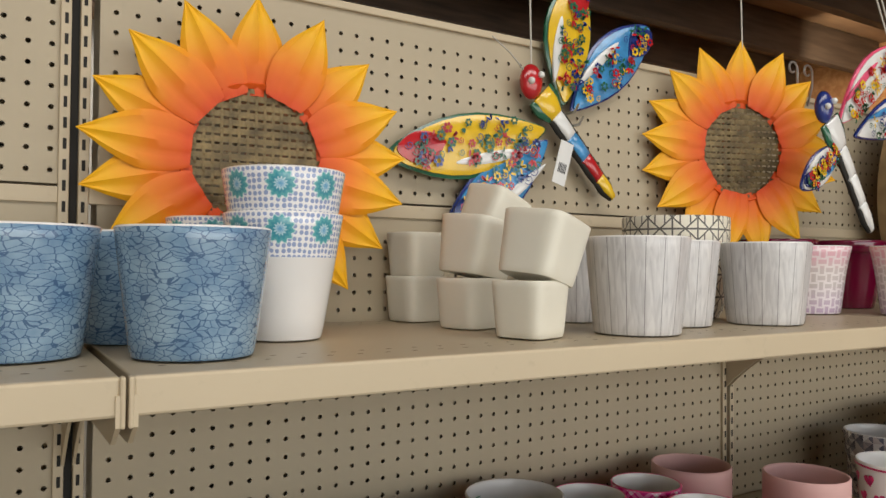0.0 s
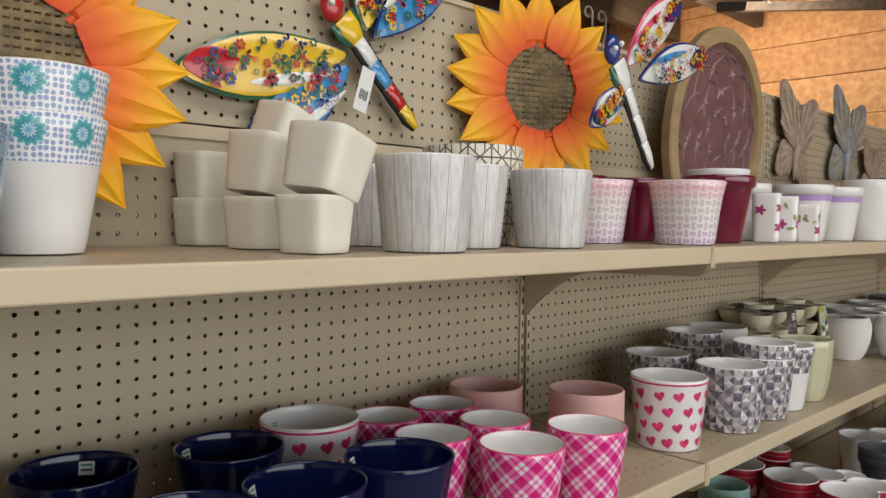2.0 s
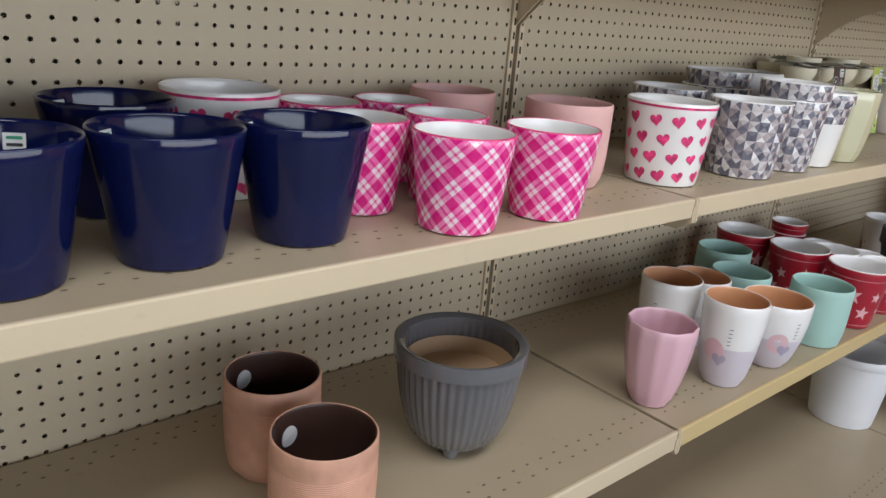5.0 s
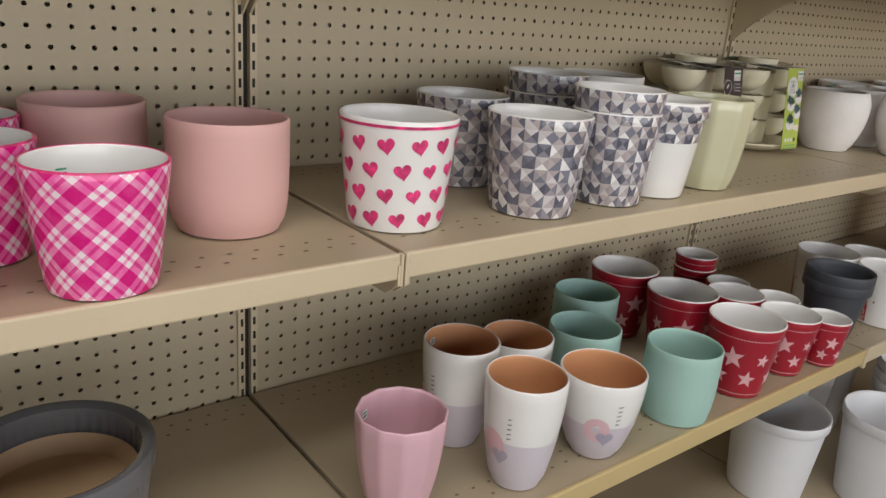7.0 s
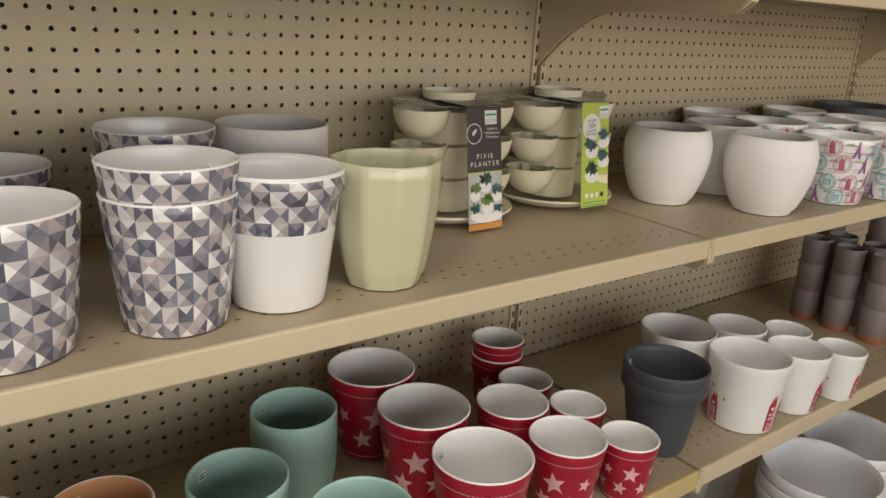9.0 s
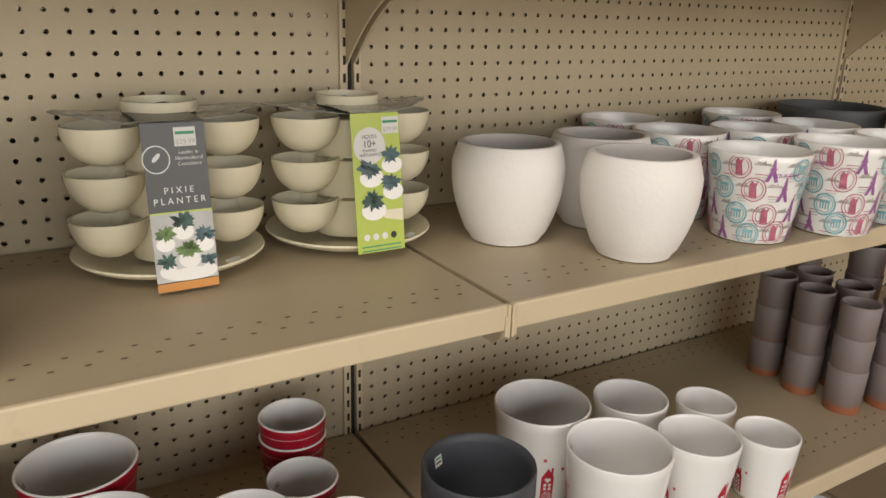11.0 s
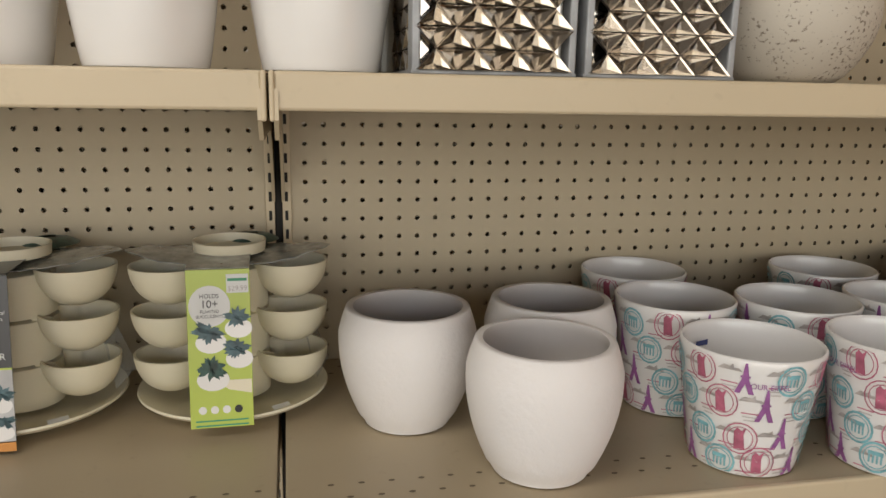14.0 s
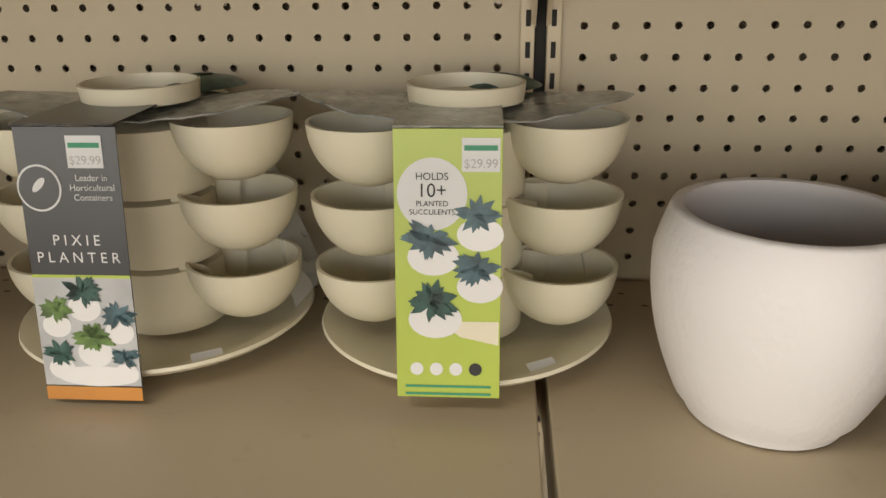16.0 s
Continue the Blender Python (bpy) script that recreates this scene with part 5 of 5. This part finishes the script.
def sunflower(x, y, z, R, turn, tilt=0.0, spin=0.0):
    t = tagged(new("metal_sunflower"), "orange and yellow painted metal sunflower wall ornament", "wall ornament", "metal sunflowers")
    t.matrix_basis = pose(x, y, z, tilt, 0, turn)
    r0 = R * 0.44
    n = 17
    me = None
    for k in range(n):
        if me is None:
            bm = bmesh.new()
            L, W = R - r0 + 0.012, R * 0.235
            rows = []
            for i in range(15):
                q = i / 14
                w = W * (0.62 + 0.9 * q * (1 - q) * 1.7) * (1 - q ** 2.6) * 0.82 + 0.0004
                row = []
                for j in range(9):
                    s = j / 4 - 1
                    rid = 0.0042 * math.cos(s * math.pi * 2.5) * (1 - q) ** 0.7 * (0.4 + q)
                    row.append(bm.verts.new((s * w, -0.005 * math.sin(q * math.pi) * (1 - s * s) - rid - 0.004, r0 - 0.012 + q * L)))
                rows.append(row)
            for i in range(14):
                for j in range(8):
                    bm.faces.new((rows[i][j], rows[i][j + 1], rows[i + 1][j + 1], rows[i + 1][j]))
            edge = [[(v.co.x, v.co.y + 0.0012, v.co.z) for v in row] for row in rows]
            back = [[bm.verts.new(q) for q in row] for row in edge]
            for i in range(14):
                for j in range(8):
                    bm.faces.new((back[i][j], back[i + 1][j], back[i + 1][j + 1], back[i][j + 1]))
            o = part("petal", bm, PETAL, t, "", True)
            me = o.data
        else:
            o = new("petal", me)
            o.parent = t
        o.matrix_basis = pose(0, -0.006 * (k % 2) - 0.003 * (k == 16), 0, 0, spin + k * 360 / n + 5 * math.sin(k * 7), 0)
    # woven centre: crossing metal strips
    bm = bmesh.new()
    m = 17
    for i in range(m):
        c = (i + 0.5) / m * 2 - 1
        half = math.sqrt(max(0, 1 - c * c)) * r0
        for o2 in range(2):
            pts = 24
            prev = None
            for q in range(pts + 1):
                s = -half + 2 * half * q / pts
                yy = 0.0016 * math.sin(s / r0 * m * math.pi / 2 + (i + o2) * math.pi) - 0.004
                wd = r0 / m * (0.72 if o2 == 0 else 0.34)
                a = (c * r0 - wd, yy, s) if o2 else (s, yy, c * r0 - wd)
                b = (c * r0 + wd, yy, s) if o2 else (s, yy, c * r0 + wd)
                cur = (bm.verts.new(a), bm.verts.new(b))
                if prev:
                    bm.faces.new((prev[0], prev[1], cur[1], cur[0]))
                prev = cur
    part("woven_centre", bm, WEAVE, t, "woven bronze mesh centre", True)
    bm = bmesh.new()
    prev = None
    rim = []
    for k in range(48):
        a = 2 * math.pi * k / 48
        rim.append([(bm.verts.new(((r0 + dr) * math.cos(a), dy, (r0 + dr) * math.sin(a)))) for dr, dy in ((-0.003, -0.006), (0.003, -0.01), (0.006, -0.004))])
    for k in range(48):
        for j in range(2):
            bm.faces.new((rim[k][j], rim[k][j + 1], rim[(k + 1) % 48][j + 1], rim[(k + 1) % 48][j]))
    part("centre_rim", bm, PETAL, t, "", True)
    return t


s1 = sunflower(-1.0, -0.055, 1.595, 0.212, -4)
s2 = sunflower(-0.05, -0.075, 1.685, 0.215, -18)


def plate(t, name, outline, mat, x, z, ang, y=0.0, s=1.0, thick=0.004, dome=0.006, label=""):
    """A domed enamelled sheet from a closed outline, laid out along x."""
    bm = bmesh.new()
    n = len(outline)
    cx, cz = sum(p[0] for p in outline) / n, sum(p[1] for p in outline) / n
    rings = []
    for k, q in enumerate((1.0, 0.86, 0.5, 0.0)):
        if q == 0:
            rings.append([bm.verts.new((cx * s, y - dome, cz * s))])
        else:
            rings.append([bm.verts.new(((cx + (px - cx) * q) * s, y - dome * (1 - q ** 2) ** 0.5, (cz + (pz - cz) * q) * s)) for px, pz in outline])
    back = [bm.verts.new((px * s, y + thick, pz * s)) for px, pz in outline]
    for i in range(n):
        j = (i + 1) % n
        for a, b in ((rings[0], rings[1]), (rings[1], rings[2])):
            bm.faces.new((a[i], a[j], b[j], b[i]))
        bm.faces.new((rings[2][i], rings[2][j], rings[3][0]))
        bm.faces.new((back[i], back[j], rings[0][j], rings[0][i]))
    bm.faces.new(back[::-1])
    bmesh.ops.recalc_face_normals(bm, faces=bm.faces[:])
    o = part(name, bm, mat, t, label, True)
    o.matrix_basis = pose(x, 0, z, 0, -ang, 0)
    return o


def wing_outline(L, W, n=26, blunt=0.5):
    out = []
    for i in range(n):
        a = 2 * math.pi * i / n
        k = (1 - math.cos(a)) / 2
        w = W * math.sin(a) * (0.35 + 0.65 * math.sin(min(1, k * (0.6 + blunt)) * math.pi / 1.25) ** 0.8)
        out.append((L * k, w + W * 0.12 * math.sin(k * math.pi)))
    return out


def scatter_prints(w, L, W, seed, mats, n=16, size=0.006):
    """Painted flowers, curls and dots on an enamelled wing."""
    rn = random.Random(seed)
    sets = [bmesh.new() for _ in mats]
    for k in range(n):
        q = rn.uniform(0.12, 0.9)
        px, pz = L * q, rn.uniform(-0.6, 0.62) * W * (0.35 + 0.6 * math.sin(q * math.pi))
        i = k % len(mats)
        bm = sets[i]
        r = size * rn.uniform(0.7, 1.15)
        d = -0.0068 - 0.0003 * i
        if k % 3 == 0:
            for g in range(6):
                a = g * 1.047
                bm.faces.new([bm.verts.new((px + r * 0.8 * math.cos(a) + u, d, pz + r * 0.8 * math.sin(a) + v)) for u, v in disc_pts(r * 0.4, 8)])
        elif k % 3 == 1:
            pr = None
            for g in range(14):
                a = g * 0.62
                rr = r * 1.1 * (1 - g / 16)
                c = [bm.verts.new((px + (rr + o) * math.cos(a), d, pz + (rr + o) * math.sin(a))) for o in (-0.0007, 0.0007)]
                if pr:
                    bm.faces.new((pr[0], pr[1], c[1], c[0]))
                pr = c
        else:
            for g in range(4):
                a = rn.uniform(0, 6.3)
                bm.faces.new([bm.verts.new((px + u + r * math.cos(a), d, pz + v + r * math.sin(a))) for u, v in disc_pts(r * 0.75, 9, 0.36, a)])
    for bm, mm in zip(sets, mats):
        o = part("painted_flourish", bm, mm, w)


def dragonfly(y, head, tail, wings, body_mats, spots, turn=0):
    t = tagged(new("metal_dragonfly"), "hand-painted enamelled metal dragonfly hanging before the pegboard", "wall ornament", "metal dragonflies")
    t.matrix_basis = pose(head[0], y, head[1], 0, 0, turn)
    tx, tz = tail[0] - head[0], tail[1] - head[1]
    L = math.hypot(tx, tz)
    ang = math.degrees(math.atan2(tz, tx))
    for i, (ax, az, bx, bz, W, mat, edge, mat2, prm) in enumerate(wings):
        l = math.hypot(bx - ax, bz - az)
        a = math.degrees(math.atan2(bz - az, bx - ax))
        e = plate(t, "wing_edge", wing_outline(l, W), edge, ax - head[0], az - head[1], a, 0.004 + 0.002 * (i % 2), label="dark dotted wing border")
        w = plate(t, "wing", [(px * 0.96 + l * 0.02, pz * 0.9) for px, pz in wing_outline(l, W)], mat, ax - head[0], az - head[1], a, 0.0 + 0.002 * (i % 2), dome=0.004)
        h2 = plate(w, "wing_stripe", [(px * 0.5 + l * 0.14, pz * 0.18 + W * 0.56) for px, pz in wing_outline(l, W)], mat2, 0, 0, 0, -0.0035, dome=0.0016)
        plate(w, "wing_tip_paint", [(px * 0.3 + l * 0.66, pz * 0.5 - W * 0.1) for px, pz in wing_outline(l, W)], REDE if mat is YEL else DBLU, 0, 0, 0, -0.003, dome=0.0016)
        scatter_prints(w, l, W, i * 7 + len(spots), prm, 64, 0.0075)
    hd = bmesh.new()
    bmesh.ops.create_uvsphere(hd, u_segments=18, v_segments=12, radius=0.026)
    bmesh.ops.scale(hd, verts=hd.verts[:], vec=(0.85, 0.5, 1.15))
    part("head", hd, spots[0], t, "", True)
    for dx in (-0.009, 0.011):
        ey = bmesh.new()
        bmesh.ops.create_uvsphere(ey, u_segments=10, v_segments=8, radius=0.006)
        bmesh.ops.translate(ey, verts=ey.verts[:], vec=(dx, -0.013, 0.004 + dx * 0.6))
        part("eye", ey, WHITEE, t, "", True)
    n = len(body_mats)
    for k, mm in enumerate(body_mats):
        q0, q1 = 0.1 + 0.9 * k / n, 0.1 + 0.9 * (k + 1) / n
        w0 = 0.03 if k == 0 else 0.019 - 0.001 * k
        w1 = 0.02 if k == 0 else 0.018 - 0.001 * k
        if k == n - 1:
            w1 = 0.007
        o = [(q0 * L, -w0), ((q0 + q1) / 2 * L, -max(w0, w1) * 1.05), (q1 * L, -w1), (q1 * L, w1), ((q0 + q1) / 2 * L, max(w0, w1) * 1.05), (q0 * L, w0)]
        plate(t, "body_segment", o, GRNE if k == 0 else SLOT, 0, 0, ang, -0.003)
        b = plate(t, "body_paint", [(px * 0.999, pz * 0.7) for px, pz in o], mm, 0, 0, ang, -0.006)
    return t


W4 = [GRNE, DBLU, REDE, GRNE]
dragonfly(-0.03, (-0.528, 1.765), (-0.345, 1.58), [
    (-0.492, 1.69, -0.79, 1.622, 0.052, YEL, GRNE, WHITEE, [GRNE, DBLU, REDE, GRNE]),
    (-0.487, 1.672, -0.685, 1.515, 0.046, BLU, DBLU, WHITEE, [DBLU, GRNE, YEL, REDE]),
    (-0.455, 1.735, -0.425, 1.965, 0.052, YEL, GRNE, WHITEE, [GRNE, DBLU, REDE, GRNE]),
    (-0.435, 1.728, -0.245, 1.905, 0.05, BLU, DBLU, WHITEE, [DBLU, GRNE, YEL, REDE]),
], [YEL, WHITEE, BLU, REDE, YEL], [REDE, 1])
tg = tagged(new("price_tag"), "white paper price tag hanging from the dragonfly", "price tag")
tg.matrix_basis = pose(-0.462, -0.046, 1.668, 0, 16, 0)
part("tag_card", box(-0.014, 0.014, -0.0005, 0.0005, -0.075, 0.0, bevel=0.0002), PAPER, tg)
for k in range(6):
    part("barcode_bar", box(-0.008 + 0.003 * k, -0.0065 + 0.003 * k, -0.0012, -0.0008, -0.055, -0.038), INK, tg)
dragonfly(-0.215, (0.0, 1.752), (0.148, 1.53), [
    (0.055, 1.728, 0.262, 1.905, 0.042, WHITEE, PINKE, PINKE, [REDE, GRNE, REDE, YEL]),
    (0.11, 1.71, 0.395, 1.808, 0.042, WHITEE, DBLU, BLU, [DBLU, GRNE, YEL, REDE]),
    (0.05, 1.69, -0.06, 1.6, 0.03, WHITEE, DBLU, BLU, [DBLU, GRNE, REDE, YEL]),
], [WHITEE, WHITEE, WHITEE, WHITEE], [DBLU])


def hang(name, pts, r=0.0016, mat=ROPE, label="thin pale string hanging from the roof", cat="string"):
    tagged(tube(name, pts, r, mat), label, cat, "strings and wires")


hang("hanging_string", [(-0.52, -0.02, 1.79), (-0.535, -0.02, 2.3), (-0.54, -0.02, 2.76)])
hang("hanging_string", [(-0.05, -0.08, 1.88), (-0.04, -0.06, 2.3), (-0.03, -0.03, 2.76)])
hang("hanging_string", [(0.24, -0.21, 1.89), (0.25, -0.1, 2.3), (0.26, 0.02, 2.76)])
hang("hanging_string", [(0.25, -0.21, 1.9), (0.28, -0.1, 2.3), (0.3, 0.02, 2.76)])
for x, z in ((-0.56, 1.79), ):
    hang("antenna_wire", [(-0.54, -0.03, 1.78), (-0.575, -0.035, 1.805), (-0.615, -0.04, 1.825)], 0.0012, STEEL, "thin beaded wire antenna", "wire")
for x in (0.08, 0.13):
    pts = [(x + 0.016 * math.cos(a * 0.5) * (1 - a * 0.05), -0.1, 1.86 + 0.016 * math.sin(a * 0.5) * (1 - a * 0.05)) for a in range(12)]
    hang("scroll_wire", [(x, -0.1, 1.79), (x + 0.016, -0.1, 1.83)] + pts, 0.0022, STEEL, "curled brass wire scroll", "wire")

# round carved tray leaning on the pegboard
tray = tagged(new("carved_tray"), "round tan-framed tray with maroon carved centre leaning upright", "tray")
tray.matrix_basis = pose(0.71, -0.05, T0, 4, 0, 0)
bm = bmesh.new()
RX, RZ = 0.265, 0.285
prof = ((1.0, 0.0), (1.0, -0.022), (0.985, -0.026), (0.86, -0.026), (0.84, -0.012))
rings = []
for q, yy in prof:
    rings.append([bm.verts.new((RX * q * math.cos(2 * math.pi * k / 64), yy, RZ + RZ * q * math.sin(2 * math.pi * k / 64))) for k in range(64)])
for a, b in zip(rings, rings[1:]):
    for k in range(64):
        bm.faces.new((a[k], a[(k + 1) % 64], b[(k + 1) % 64], b[k]))
bm.faces.new(rings[0])
part("frame", bm, BURLAP, tray, "tan wooden rim", True)
bm = bmesh.new()
bm.faces.new([bm.verts.new((RX * 0.85 * math.cos(2 * math.pi * k / 64), -0.0135, RZ + RZ * 0.85 * math.sin(2 * math.pi * k / 64))) for k in range(64)])
part("centre_panel", bm, MAROON, tray, "maroon panel")
bm = bmesh.new()
for ring_r, cnt, ln in ((0.06, 12, 0.02), (0.115, 14, 0.045), (0.175, 18, 0.05), (0.212, 26, 0.022)):
    for k in range(cnt):
        a = 2 * math.pi * k / cnt
        pr = None
        for g in range(9):
            s = g / 8
            rr = ring_r + ln * (s - 0.5)
            aa = a + 0.16 * math.sin(s * 4.5) * (1 if k % 2 else -1)
            wd = 0.007 * math.sin(math.pi * (0.1 + 0.85 * s))
            px, pz = rr * math.cos(aa), rr * math.sin(aa)
            nx, nz = -math.sin(aa), math.cos(aa)
            c = [bm.verts.new((px + nx * w, yy, RZ + (pz + nz * w) * 1.07)) for w, yy in ((-wd, -0.0136), (0, -0.018), (wd, -0.0136))]
            if pr:
                bm.faces.new((pr[0], pr[1], c[1], c[0]))
                bm.faces.new((pr[1], pr[2], c[2], c[1]))
            pr = c
part("carved_relief", bm, CARVE, tray, "raised floral carving", True)


def butterfly(x, z, s, mat, turn=0):
    t = tagged(new("metal_butterfly"), "openwork %s metal butterfly on the pegboard" % ("grey tin" if mat is TIN else "rusty copper"), "wall ornament", "metal butterflies")
    t.matrix_basis = pose(x, -0.03, z, 0, 8, turn)
    for sx in (-1, 1):
        for L, W, a, yy in ((0.2, 0.062, 52, 0.0), (0.13, 0.05, -40, 0.007)):
            o = wing_outline(L * s, W * s, 30, 0.9)
            if sx < 0:
                o = [(px, -pz) for px, pz in o[::-1]]
            ang = a if sx > 0 else 180 - a
            w = plate(t, "wing", o, mat, 0.004 * sx, 0, ang, yy, thick=0.003, dome=0.003)
            bm = bmesh.new()
            for k in range(5):
                g = (k - 2) * 0.3
                d0, d1 = L * s * 0.3, L * s * (0.8 - 0.08 * abs(k - 2))
                wd = W * s * 0.1
                c2, s2 = math.cos(g * 0.9), math.sin(g * 0.9)
                bm.faces.new([bm.verts.new((q * c2 - e * s2, yy - 0.0042, q * s2 + e * c2)) for q, e in ((d0, 0), ((d0 + d1) / 2, -wd), (d1, -wd * 0.8), (d1 * 1.04, 0), (d1, wd * 0.8), ((d0 + d1) / 2, wd))])
            part("wing_cutout", bm, PEG, w, "openings between the wing veins")
    bm = bmesh.new()
    lathe(bm, [(0.002, -0.09 * s), (0.009 * s, -0.05 * s), (0.011 * s, 0.0), (0.008 * s, 0.05 * s), (0.002, 0.075 * s)], 14)
    part("body", bm, mat, t, "", True)


butterfly(1.4, 1.68, 1.25, RUST)
butterfly(1.9, 1.7, 1.4, TIN)
butterfly(2.2, 1.62, 0.9, RUST)

# batten with hooks above the shelving
bt = tagged(new("hanging_batten"), "pine batten with white cup hooks under the joists", "batten", "", "structure")
part("strip", box(-2.6, 2.9, 0.1, 0.14, 2.72, 2.758, bevel=0.002), BATTEN, bt)
for k in range(14):
    x = -1.0 + 0.26 * k
    h = tube("cup_hook", [(0, 0, 0.0), (0, 0, -0.03)] + [(0.012 - 0.012 * math.cos(a * 0.5), 0, -0.03 - 0.012 * math.sin(a * 0.5)) for a in range(1, 8)], 0.0022, WHITEE, bt)
    h.location = (x, 0.12, 2.72)
hang("sagging_cable", [(0.4 + 0.1 * k, 0.25 + 0.02 * k, 2.72 - 0.1 * math.sin(math.pi * k / 30)) for k in range(31)], 0.004, ROPE, "pale sagging cable under the roof", "cable")
